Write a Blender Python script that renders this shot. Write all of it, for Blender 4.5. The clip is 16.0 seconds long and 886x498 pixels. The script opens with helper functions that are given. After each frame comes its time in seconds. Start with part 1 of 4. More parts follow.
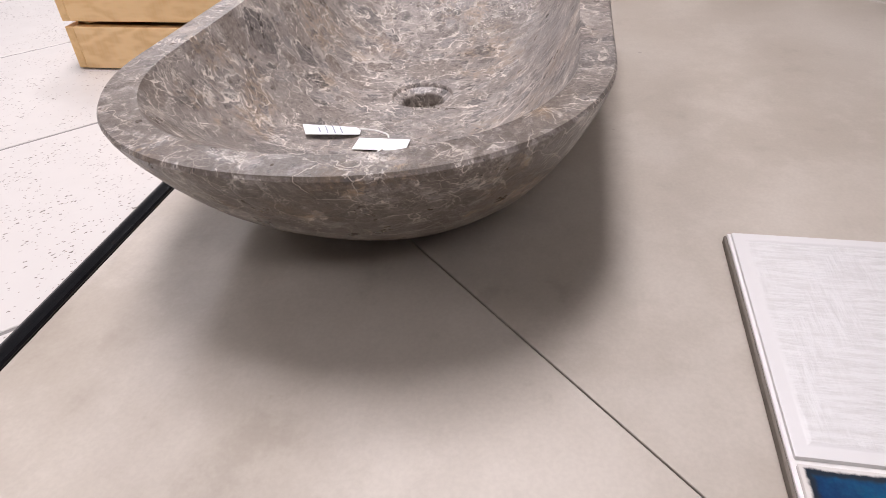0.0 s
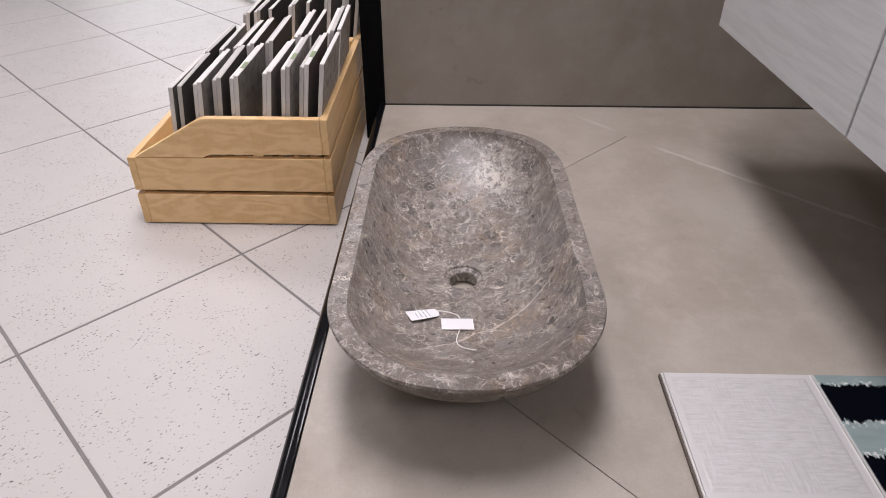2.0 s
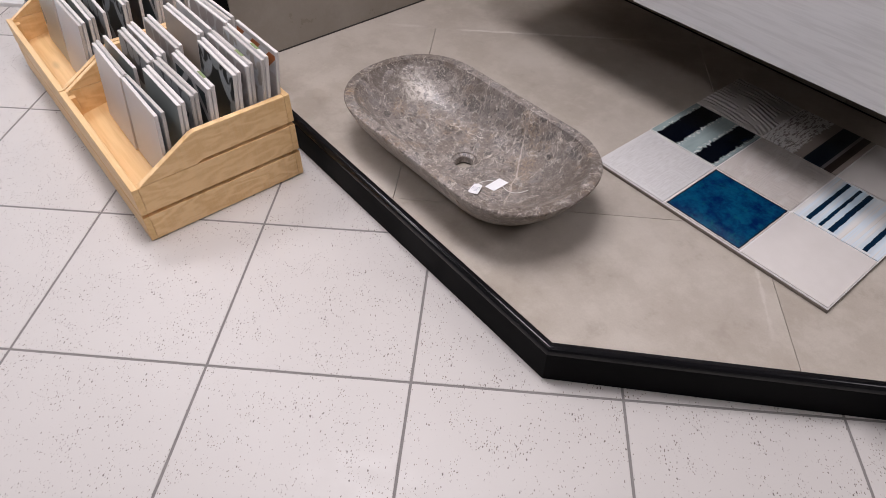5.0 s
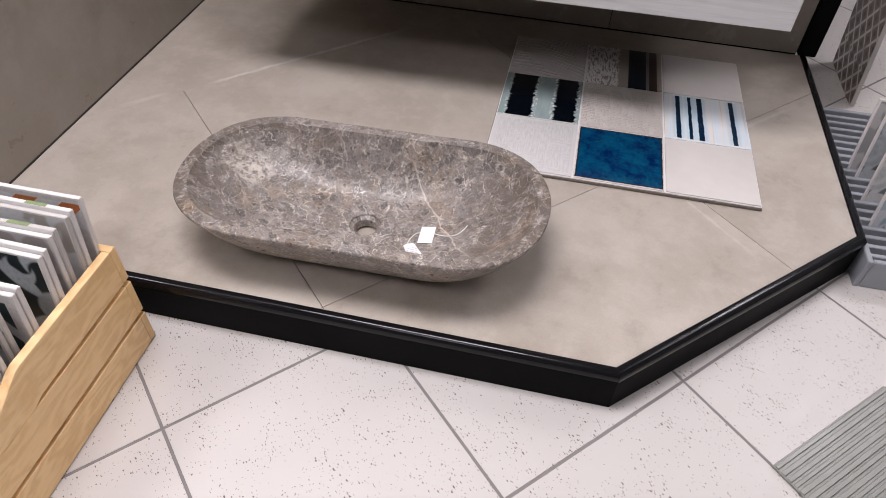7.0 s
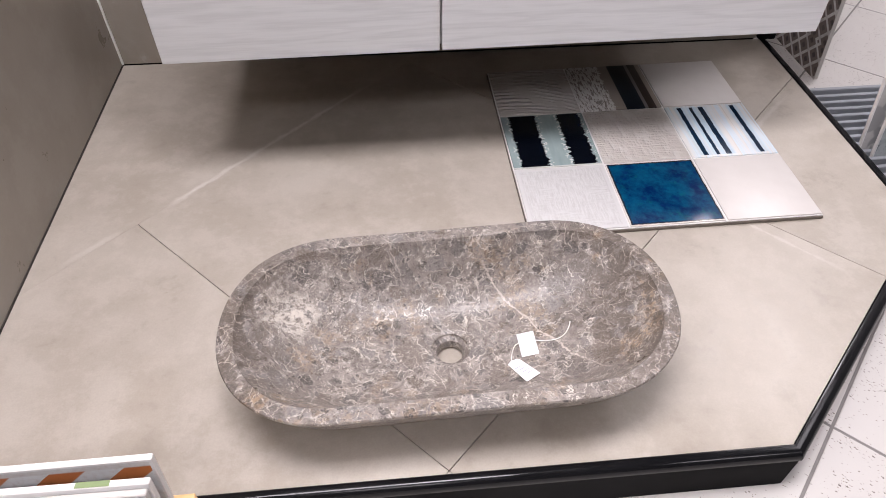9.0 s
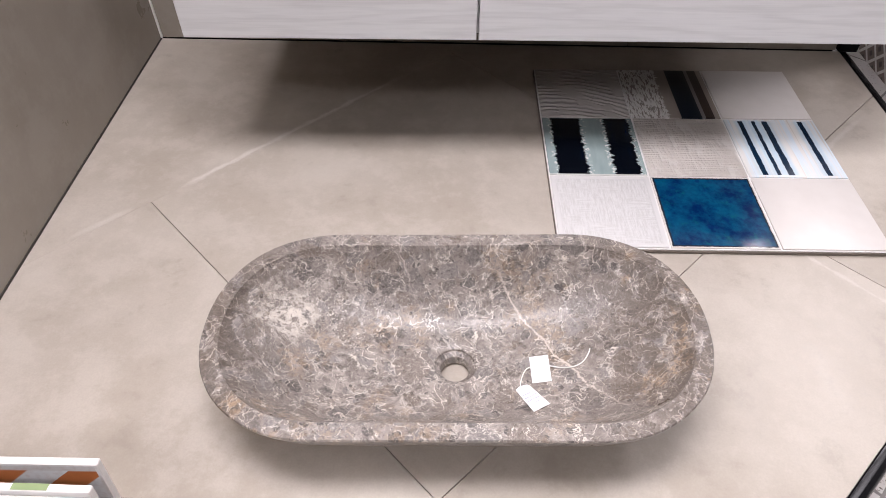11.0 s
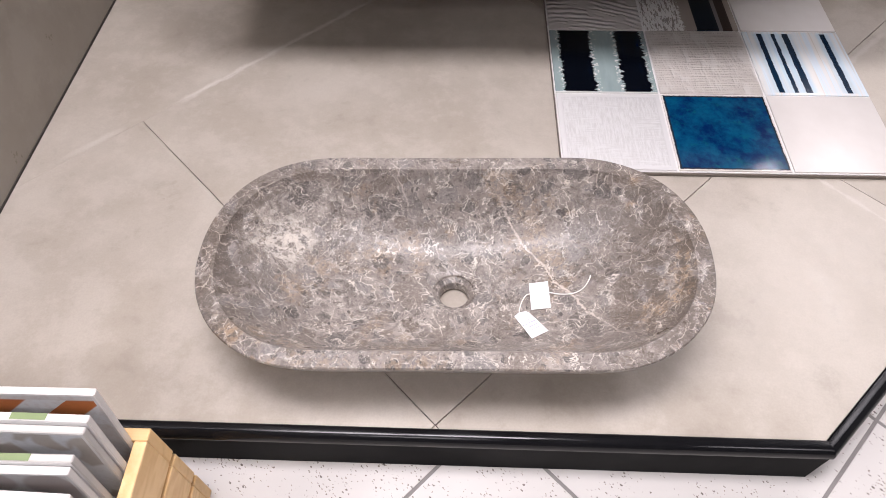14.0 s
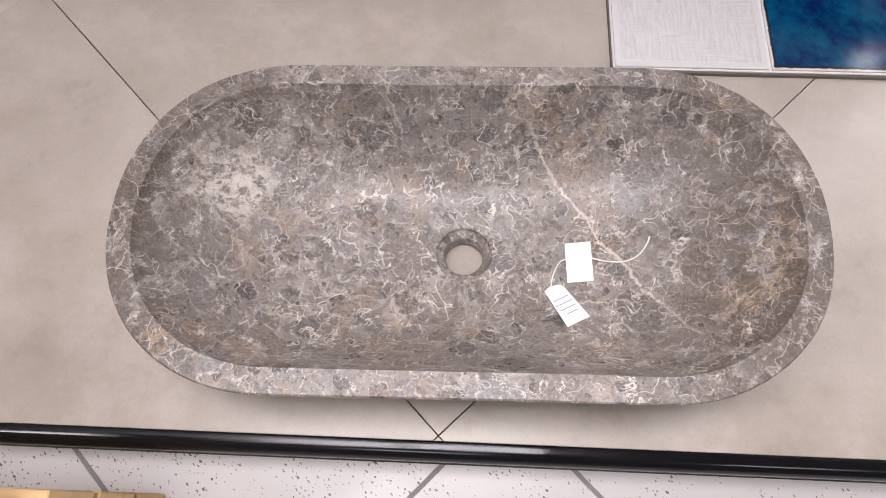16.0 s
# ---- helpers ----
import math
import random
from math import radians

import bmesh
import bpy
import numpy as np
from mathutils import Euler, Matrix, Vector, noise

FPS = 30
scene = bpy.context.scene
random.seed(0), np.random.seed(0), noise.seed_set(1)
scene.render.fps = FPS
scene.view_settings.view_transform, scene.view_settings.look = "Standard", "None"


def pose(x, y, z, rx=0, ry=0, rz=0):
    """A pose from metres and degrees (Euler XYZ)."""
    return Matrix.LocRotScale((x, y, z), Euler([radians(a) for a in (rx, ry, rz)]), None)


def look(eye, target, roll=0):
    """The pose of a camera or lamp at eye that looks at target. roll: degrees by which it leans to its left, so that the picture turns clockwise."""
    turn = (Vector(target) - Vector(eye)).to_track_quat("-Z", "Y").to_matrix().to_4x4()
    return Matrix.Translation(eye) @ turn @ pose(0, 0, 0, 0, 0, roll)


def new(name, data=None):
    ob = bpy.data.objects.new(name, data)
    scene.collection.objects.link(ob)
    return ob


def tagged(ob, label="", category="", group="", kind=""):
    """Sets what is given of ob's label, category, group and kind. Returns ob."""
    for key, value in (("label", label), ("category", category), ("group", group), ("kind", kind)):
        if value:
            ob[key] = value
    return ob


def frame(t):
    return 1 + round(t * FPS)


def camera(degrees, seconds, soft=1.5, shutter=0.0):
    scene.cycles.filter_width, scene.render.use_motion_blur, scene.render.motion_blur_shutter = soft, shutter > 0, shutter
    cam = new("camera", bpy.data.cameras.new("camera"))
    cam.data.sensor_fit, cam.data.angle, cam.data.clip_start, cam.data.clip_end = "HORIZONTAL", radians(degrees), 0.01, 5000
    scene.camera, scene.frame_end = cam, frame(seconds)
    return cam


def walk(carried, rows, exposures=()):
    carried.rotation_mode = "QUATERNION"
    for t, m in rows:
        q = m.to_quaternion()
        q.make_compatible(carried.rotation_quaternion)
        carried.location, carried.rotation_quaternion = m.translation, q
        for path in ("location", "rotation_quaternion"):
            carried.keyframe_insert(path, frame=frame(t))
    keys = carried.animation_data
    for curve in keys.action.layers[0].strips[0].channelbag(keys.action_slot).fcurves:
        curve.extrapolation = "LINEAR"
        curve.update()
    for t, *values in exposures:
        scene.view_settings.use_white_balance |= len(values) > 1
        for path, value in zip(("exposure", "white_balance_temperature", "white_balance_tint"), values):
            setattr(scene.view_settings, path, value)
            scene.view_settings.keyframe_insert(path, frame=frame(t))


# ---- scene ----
cam = camera(67.7, 16.0, soft=0.65)
PATH = [
    (0, (0.43, -0.125, 0.306), (-1.135, -0.465, -0.893), -3.4),
    (0.5, (0.423, -0.078, 0.327), (-1.083, -0.625, -0.87), -3.1),
    (1, (0.406, -0.081, 0.398), (-1.094, -0.664, -0.789), -2.3),
    (1.5, (0.494, -0.121, 0.523), (-1.065, -0.606, -0.632), -0.8),
    (2, (0.656, -0.288, 0.661), (-0.992, -0.318, -0.472), 0.2),
    (2.5, (0.763, -0.429, 0.743), (-0.837, 0.0, -0.378), 0.5),
    (3, (0.829, -0.585, 0.854), (-0.711, 0.014, -0.273), 1.3),
    (3.5, (0.853, -0.746, 0.938), (-0.544, -0.196, -0.384), 1.4),
    (4, (0.822, -0.924, 0.998), (-0.476, -0.443, -0.445), 0.7),
    (4.5, (0.795, -1.067, 1.048), (-0.483, -0.57, -0.408), -0.6),
    (5, (0.761, -1.107, 1.019), (-0.319, -0.226, -0.415), 0.4),
    (5.2, (0.716, -1.128, 1.006), (-0.238, -0.108, -0.425), 1.3),
    (7.5, (-0.053, -1.164, 0.925), (-0.148, 0.237, -0.5), 1.5),
    (8, (-0.227, -1.08, 0.928), (-0.125, 0.327, -0.49), 0.8),
    (8.5, (-0.277, -0.996, 0.938), (-0.105, 0.392, -0.492), 0.3),
    (9, (-0.257, -0.906, 0.926), (-0.128, 0.479, -0.51), -0.2),
    (9.5, (-0.207, -0.872, 0.91), (-0.189, 0.52, -0.526), -0.2),
    (12, (-0.194, -0.822, 0.863), (-0.224, 0.553, -0.589), -0.0),
    (12.5, (-0.194, -0.822, 0.869), (-0.227, 0.556, -0.58), -0.1),
    (13, (-0.192, -0.817, 0.87), (-0.222, 0.558, -0.582), 0.0),
    (13.5, (-0.189, -0.813, 0.873), (-0.218, 0.517, -0.621), 0.2),
    (14, (-0.183, -0.801, 0.867), (-0.225, 0.376, -0.75), -0.6),
    (14.5, (-0.183, -0.738, 0.839), (-0.227, 0.232, -0.91), -1.1),
    (15, (-0.187, -0.671, 0.801), (-0.221, 0.103, -1.043), -0.8),
    (15.5, (-0.203, -0.572, 0.752), (-0.238, 0.134, -1.116), -0.9),
    (16, (-0.194, -0.533, 0.724), (-0.237, 0.183, -1.136), -1.5),
]
EXPOSE = [(0, 0.04), (0.5, -0.16), (1, -0.22), (1.5, -0.4), (2.0, -0.46), (2.5, -0.26), (3.0, -0.08), (3.5, -0.21), (4, -0.37), (5, -0.5), (7.5, -0.12), (8, -0.03), (9, 0.11), (12.5, 0.2), (13.5, 0.22), (14.5, -0.02), (15, -0.18), (15.5, -0.21), (16, -0.18)]
walk(cam, [(t, look(eye, target, roll)) for t, eye, target, roll in PATH], EXPOSE)

# ---- world and lights ----
world = bpy.data.worlds.new("world")
scene.world = world
world.use_nodes = True
_wn = world.node_tree
_sky = _wn.nodes.new("ShaderNodeTexSky")
_sky.sky_type, _sky.sun_disc, _sky.sun_elevation, _sky.sun_rotation = "NISHITA", False, radians(35), radians(240)
_wn.links.new(_sky.outputs[0], _wn.nodes["Background"].inputs[0])
_wn.nodes["Background"].inputs[1].default_value = 0.12

FLOOR = -0.095            # top of the shop floor; the display platform's top is z = 0
CEIL = 2.55
X0, X1, Y0, Y1 = -4.6, 2.7, -3.6, 2.1


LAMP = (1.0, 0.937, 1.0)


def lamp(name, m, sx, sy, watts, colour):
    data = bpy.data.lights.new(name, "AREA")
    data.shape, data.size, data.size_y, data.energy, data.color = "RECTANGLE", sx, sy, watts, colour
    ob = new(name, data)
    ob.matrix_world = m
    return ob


# unseen overhead lamps: the first two set by the shadows, the others added fill
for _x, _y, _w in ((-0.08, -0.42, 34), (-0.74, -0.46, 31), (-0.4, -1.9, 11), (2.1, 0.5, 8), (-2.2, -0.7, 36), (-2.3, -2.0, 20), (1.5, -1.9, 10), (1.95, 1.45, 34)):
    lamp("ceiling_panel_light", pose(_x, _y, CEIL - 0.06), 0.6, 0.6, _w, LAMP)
lamp("window_daylight", pose(X0 + 0.05, -1.7, 1.15, 0, -90, 0), 1.9, 2.8, 26.0, (0.86, 0.90, 1.0))


# ---- materials ----
class Nodes:
    """A small helper that builds a node material."""

    def __init__(self, name, rough=0.5, metal=0.0, spec=0.5):
        self.m = bpy.data.materials.new(name)
        self.m.use_nodes = True
        self.t = self.m.node_tree
        self.b = self.t.nodes["Principled BSDF"]
        self.put(self.b, "Roughness", rough)
        self.put(self.b, "Metallic", metal)
        self.put(self.b, "Specular IOR Level", spec)

    def put(self, node, key, value):
        sock = node.inputs[key]
        if isinstance(value, bpy.types.NodeSocket):
            self.t.links.new(value, sock)
        else:
            sock.default_value = value

    def node(self, kind, ins=None, out=0, **props):
        n = self.t.nodes.new("ShaderNode" + kind)
        for k, v in props.items():
            setattr(n, k, v)
        for k, v in (ins or {}).items():
            self.put(n, k, v)
        return n.outputs[out]

    def obj(self):
        return self.node("TexCoord", out="Object")

    def rand(self):
        return self.node("ObjectInfo", out="Random")

    def mapped(self, v, scale=(1, 1, 1), loc=(0, 0, 0), rot=(0, 0, 0)):
        return self.node("Mapping", {"Vector": v, "Scale": scale, "Location": loc, "Rotation": rot})

    def noise(self, v, scale, detail=3.0, rough=0.55, out="Fac"):
        return self.node("TexNoise", {"Vector": v, "Scale": scale, "Detail": detail, "Roughness": rough}, out=out)

    def voro(self, v, scale, feature="F1", out="Distance", rnd=1.0):
        return self.node("TexVoronoi", {"Vector": v, "Scale": scale, "Randomness": rnd}, out=out, feature=feature)

    def math(self, op, a, b=0.0, c=0.0):
        return self.node("Math", {0: a, 1: b, 2: c}, operation=op)

    def vmath(self, op, a, b=(0, 0, 0), scale=None, out=0):
        ins = {0: a, 1: b} if scale is None else {0: a, "Scale": scale}
        return self.node("VectorMath", ins, out=out, operation=op)

    def step(self, v, a, b, lo=0.0, hi=1.0):
        return self.node("MapRange", {"Value": v, "From Min": a, "From Max": b, "To Min": lo, "To Max": hi}, interpolation_type="SMOOTHSTEP")

    def mix(self, f, a, b, how="MIX"):
        a = (*a, 1) if isinstance(a, tuple) and len(a) == 3 else a
        b = (*b, 1) if isinstance(b, tuple) and len(b) == 3 else b
        return self.node("MixRGB", {"Fac": f, "Color1": a, "Color2": b}, blend_type=how)

    def bump(self, height, strength=0.3, dist=0.002, normal=None):
        ins = {"Height": height, "Strength": strength, "Distance": dist}
        if normal is not None:
            ins["Normal"] = normal
        return self.node("Bump", ins)

    def done(self, colour=None, rough=None, normal=None):
        if colour is not None:
            self.put(self.b, "Base Color", (*colour, 1) if isinstance(colour, tuple) else colour)
        if rough is not None:
            self.put(self.b, "Roughness", rough)
        if normal is not None:
            self.put(self.b, "Normal", normal)
        return self.m


def xyz(g, v):
    n = g.t.nodes.new("ShaderNodeSeparateXYZ")
    g.put(n, 0, v)
    return n.outputs


def plain(name, colour, rough=0.5, vary=0.06, scale=30.0, metal=0.0, spec=0.5):
    g = Nodes(name, rough, metal, spec)
    p = g.obj()
    n = g.noise(p, scale, 4)
    n2 = g.noise(p, scale * 0.13, 3)
    f = g.math("ADD", g.math("MULTIPLY", n, 0.5), g.math("MULTIPLY", n2, 0.5))
    c = g.mix(f, tuple(v * (1 - vary * 2) for v in colour), tuple(min(1, v * (1 + vary * 2)) for v in colour))
    r = g.step(n2, 0.3, 0.7, max(rough - 0.06, 0.02), rough + 0.06)
    return g.done(c, r, g.bump(n, 0.12, 0.001))


def marble():
    g = Nodes("grey_brown_marble", 0.42, spec=0.45)
    p = g.obj()
    half = (0.5, 0.5, 0.5)
    w1 = g.vmath("SCALE", g.vmath("SUBTRACT", g.noise(p, 14, 3, out="Color"), half), scale=0.045)
    w2 = g.vmath("SCALE", g.vmath("SUBTRACT", g.noise(p, 90, 4, 0.65, out="Color"), half), scale=0.012)
    q = g.vmath("ADD", g.vmath("ADD", p, w1), w2)
    body = g.noise(q, 44, 10, 0.78)
    grain = g.noise(p, 300, 6, 0.8)
    fret = g.noise(p, 150, 5, 0.7)
    patch = g.noise(g.vmath("ADD", p, (3.1, 1.7, 0)), 9, 4, 0.6)
    ends = g.step(g.math("ABSOLUTE", g.math("ADD", xyz(g, p)[0], 0.02)), 0.15, 0.33)
    # crumbly matrix, paler in some parts
    c = g.mix(g.step(body, 0.36, 0.52), (0.092, 0.079, 0.070), (0.213, 0.189, 0.172))
    c = g.mix(g.step(g.math("ADD", body, g.math("MULTIPLY", g.math("SUBTRACT", patch, 0.5), 0.22)), 0.51, 0.61, 0.0, 0.7), c, (0.345, 0.31, 0.277))
    # rounded broken clasts of several sizes, each with a tone of its own
    for sc, share, shift, lo, hi in ((110, 0.40, 9.0, 0.24, 0.5), (58, 0.36, 4.0, 0.26, 0.56), (33, 0.36, 1.7, 0.28, 0.60), (20, 0.44, 6.0, 0.28, 0.62)):
        v = g.vmath("ADD", q, (shift, shift * 0.7, shift * 0.3))
        pick = xyz(g, g.voro(v, sc, out="Color"))
        dist = g.math("ADD", g.voro(v, sc), g.math("MULTIPLY", g.math("SUBTRACT", fret, 0.5), 0.30))
        here = g.step(pick[0], share, share + 0.02)
        size = g.math("ADD", lo, g.math("MULTIPLY", pick[1], hi - lo))
        rel = g.math("SUBTRACT", dist, size)
        tone = g.mix(pick[2], (0.048, 0.042, 0.040), (0.205, 0.192, 0.185))
        tone = g.mix(g.step(pick[1], 0.6, 0.95, 0.0, 0.55), tone, (0.175, 0.138, 0.108))
        tone = g.mix(g.step(grain, 0.46, 0.62, 0.0, 0.38), tone, (0.30, 0.275, 0.25))
        tone = g.mix(g.step(fret, 0.36, 0.46, 0.4, 0.0), tone, (0.06, 0.052, 0.047))
        c = g.mix(g.math("MULTIPLY", g.math("MULTIPLY", here, g.step(rel, -0.03, 0.02, 0.93, 0.0)), g.step(g.noise(p, 28, 3), 0.36, 0.5, 0.45, 1.0)), c, tone)
        rim = g.math("MULTIPLY", g.step(rel, -0.01, 0.02), g.step(rel, 0.03, 0.07, 1.0, 0.0))
        rim = g.math("MULTIPLY", g.math("MULTIPLY", rim, here), g.step(g.noise(p, 55 + sc * 0.3, 4, 0.7), 0.47, 0.58))
        c = g.mix(g.math("MULTIPLY", rim, 0.72), c, (0.54, 0.50, 0.45))
    # short thin pale threads
    for sc, shift, wide in ((13, 2.2, 0.007), (24, 5.5, 0.008), (40, 8.1, 0.007)):
        n = g.noise(g.vmath("ADD", q, (shift, 0, shift)), sc, 3, 0.6)
        f = g.math("MULTIPLY", g.step(g.math("ABSOLUTE", g.math("SUBTRACT", n, 0.5)), wide * 0.4, wide, 1.0, 0.0), g.step(g.noise(g.vmath("ADD", p, (shift, 0, 0)), 22, 3, 0.6), 0.50, 0.58))
        c = g.mix(g.math("MULTIPLY", f, 0.88), c, (0.60, 0.55, 0.49))
    # crumbs of pale calcite
    crumb = g.math("MULTIPLY", g.step(g.noise(q, 170, 6, 0.78), 0.565, 0.61), g.step(patch, 0.42, 0.6, 0.25, 1.0))
    c = g.mix(g.math("MULTIPLY", crumb, 0.38), c, (0.54, 0.50, 0.45))
    # rusty flecks
    rust = g.math("MULTIPLY", g.step(g.noise(g.vmath("ADD", p, (0, 0.37, 0.9)), 11, 5, 0.7), 0.53, 0.62), g.step(fret, 0.42, 0.54))
    c = g.mix(g.math("MULTIPLY", rust, g.math("ADD", 0.32, g.math("MULTIPLY", ends, 0.42))), c, (0.32, 0.22, 0.13))
    # darker stone towards both ends, dark pores
    c = g.mix(g.math("MULTIPLY", g.math("MULTIPLY", ends, g.step(g.noise(q, 34, 6, 0.7), 0.42, 0.50)), 0.8), c, (0.085, 0.067, 0.053))
    pore = g.step(g.noise(p, 190, 4, 0.65), 0.61, 0.66)
    c = g.mix(g.math("MULTIPLY", pore, 0.7), c, (0.045, 0.039, 0.035))
    # a fine broken web of pale seams, densest in the dark ends
    for sc, shift, wide, amount in ((34, 11.0, 0.018, 0.62), (66, 15.0, 0.023, 0.45)):
        seam = g.voro(g.vmath("ADD", q, (shift, 0.3 * shift, 0)), sc, "DISTANCE_TO_EDGE")
        gate = g.math("ADD", g.math("MULTIPLY", ends, 0.09), g.noise(g.vmath("ADD", p, (shift, 0, 0)), 26, 4, 0.65))
        f = g.math("MULTIPLY", g.step(seam, wide * 0.3, wide, 1.0, 0.0), g.step(gate, 0.54, 0.61))
        c = g.mix(g.math("MULTIPLY", f, amount), c, (0.52, 0.465, 0.40))
    # a long pale vein across the bowl and a few short ones
    s = xyz(g, g.vmath("ADD", p, g.vmath("SCALE", g.vmath("SUBTRACT", g.noise(p, 34, 6, 0.7, out="Color"), half), scale=0.024)))
    for (ax, ay, bx, by, wd) in ((0.066, 0.137, 0.25, -0.125, 0.0019), (-0.10, 0.175, -0.05, 0.08, 0.0015), (0.10, -0.055, 0.23, -0.06, 0.001)):
        ln = math.hypot(bx - ax, by - ay)
        ux, uy = (bx - ax) / ln, (by - ay) / ln
        px, py = g.math("SUBTRACT", s[0], ax), g.math("SUBTRACT", s[1], ay)
        along = g.math("ADD", g.math("MULTIPLY", px, ux), g.math("MULTIPLY", py, uy))
        off = g.math("ABSOLUTE", g.math("ADD", g.math("MULTIPLY", px, -uy), g.math("MULTIPLY", py, ux)))
        taper = g.math("MULTIPLY", g.step(along, -0.01, 0.04), g.step(along, ln - 0.12, ln + 0.01, 1.0, 0.0))
        f = g.math("MULTIPLY", g.math("MULTIPLY", g.step(off, wd * 0.3, wd * 1.25, 1.0, 0.0), taper), g.step(fret, 0.38, 0.52, 0.25, 0.9))
        c = g.mix(f, c, (0.52, 0.46, 0.41))
    # the chalky calcite spot near one end
    d = g.vmath("DISTANCE", g.vmath("ADD", p, g.vmath("SCALE", g.vmath("SUBTRACT", g.noise(p, 34, 7, 0.8, out="Color"), half), scale=0.13)), (-0.266, 0.06, 0.06), out="Value")
    spot = g.math("MULTIPLY", g.step(d, 0.015, 0.072, 1.0, 0.0), g.step(g.noise(q, 75, 7, 0.78), 0.45, 0.53, 0.0, 0.95))
    c = g.mix(spot, c, (0.55, 0.51, 0.455))
    c = g.mix(g.step(grain, 0.48, 0.64, 0.0, 0.14), c, (0.42, 0.385, 0.355))
    c = g.mix(1.0, c, (1.17, 1.155, 1.145), "MULTIPLY")
    r = g.step(g.noise(p, 40, 4), 0.3, 0.7, 0.27, 0.42)
    nrm = g.bump(g.math("SUBTRACT", grain, g.math("MULTIPLY", pore, 0.6)), 0.25, 0.0012)
    return g.done(c, r, nrm)


def speckled_tile():
    g = Nodes("speckled_white_tile", 0.3)
    p, r = g.obj(), g.rand()
    p = g.vmath("ADD", p, g.vmath("SCALE", g.node("CombineXYZ", {0: r, 1: g.math("FRACT", g.math("MULTIPLY", r, 7.31)), 2: 0.0}), scale=9.0))
    base = g.mix(g.noise(p, 6, 4), (0.555, 0.526, 0.498), (0.612, 0.583, 0.553))
    base = g.mix(g.step(r, 0, 1, 0.0, 0.25), base, (0.55, 0.525, 0.498))
    base = g.mix(g.step(g.noise(p, 260, 3), 0.45, 0.75, 0.0, 0.25), base, (0.60, 0.56, 0.53))
    clump = g.step(g.noise(g.vmath("ADD", p, (4, 2, 0)), 13, 3, 0.6), 0.40, 0.66)
    c = base
    for sc, thr, shift, rot, dark in ((200, 0.62, 0.0, 0.5, (0.13, 0.097, 0.078)), (270, 0.55, 7.3, 1.1, (0.24, 0.19, 0.157)), (150, 0.85, 3.1, 0.2, (0.10, 0.077, 0.063))):
        q = g.mapped(g.vmath("ADD", p, (shift, shift, 0)), (1.0, 0.55, 1.0), rot=(0, 0, rot))
        q = g.vmath("ADD", q, g.vmath("SCALE", g.noise(p, 420, 2, out="Color"), scale=0.0035))
        dist = g.voro(q, sc)
        pick = xyz(g, g.voro(q, sc, out="Color"))[0]
        keep = g.step(g.math("ADD", pick, g.math("MULTIPLY", clump, 0.5)), thr + 0.29, thr + 0.34)
        c = g.mix(g.math("MULTIPLY", g.step(dist, 0.16, 0.24, 0.95, 0.0), keep), c, dark)
    return g.done(c, g.step(g.noise(p, 30, 3), 0.3, 0.7, 0.36, 0.5), g.bump(g.noise(p, 90, 4), 0.06, 0.001))


def taupe_tile(name="taupe_stone_tile", tone=1.0, rough=0.36, haze=(), marks=1.0):
    g = Nodes(name, rough, spec=0.4)
    p, r = g.obj(), g.rand()
    p = g.vmath("ADD", p, g.node("CombineXYZ", {0: g.math("MULTIPLY", r, 5.0), 1: 0.0, 2: g.math("MULTIPLY", r, 3.0)}))
    a, b = g.noise(p, 3.2, 6, 0.62), g.noise(g.vmath("ADD", p, (2, 5, 1)), 11, 6, 0.68)
    c = g.mix(g.step(a, 0.3, 0.7), tuple(v * tone for v in (0.395, 0.348, 0.290)), tuple(v * tone for v in (0.475, 0.428, 0.368)))
    c = g.mix(g.step(b, 0.44, 0.64, 0.0, 0.5), c, tuple(v * tone for v in (0.54, 0.493, 0.432)))
    c = g.mix(g.step(b, 0.30, 0.44, 0.55 * marks, 0.0), c, tuple(v * tone for v in (0.31, 0.268, 0.22)))
    raw = xyz(g, g.obj())
    for ax, ay, bx, by, wd, amount in haze:
        # pale cement haze left along a joint
        ln = math.hypot(bx - ax, by - ay)
        ux, uy = (bx - ax) / ln, (by - ay) / ln
        px, py = g.math("SUBTRACT", raw[0], ax), g.math("SUBTRACT", raw[1], ay)
        along = g.math("ADD", g.math("MULTIPLY", px, ux), g.math("MULTIPLY", py, uy))
        off = g.math("ABSOLUTE", g.math("ADD", g.math("MULTIPLY", px, -uy), g.math("MULTIPLY", py, ux)))
        off = g.math("ADD", off, g.math("MULTIPLY", g.math("SUBTRACT", g.noise(p, 30, 4), 0.5), 0.02))
        f = g.math("MULTIPLY", g.step(off, 0.0, wd, 1.0, 0.0), g.math("MULTIPLY", g.step(along, 0.0, 0.06), g.step(along, ln - 0.12, ln, 1.0, 0.0)))
        c = g.mix(g.math("MULTIPLY", f, amount), c, tuple(v * tone for v in (0.62, 0.58, 0.53)))
    mark = g.step(g.voro(g.mapped(p, (1, 1, 1)), 17), 0.03, 0.05, 0.5 * marks, 0.0)
    c = g.mix(g.math("MULTIPLY", mark, g.step(g.noise(p, 9, 2), 0.56, 0.6)), c, (0.16, 0.135, 0.115))
    c = g.mix(g.step(g.noise(p, 320, 3), 0.3, 0.7, 0.0, 0.12), c, (0.27, 0.23, 0.2))
    return g.done(c, g.step(b, 0.3, 0.7, rough - 0.07, rough + 0.09), g.bump(g.noise(p, 60, 5, 0.7), 0.05, 0.001))


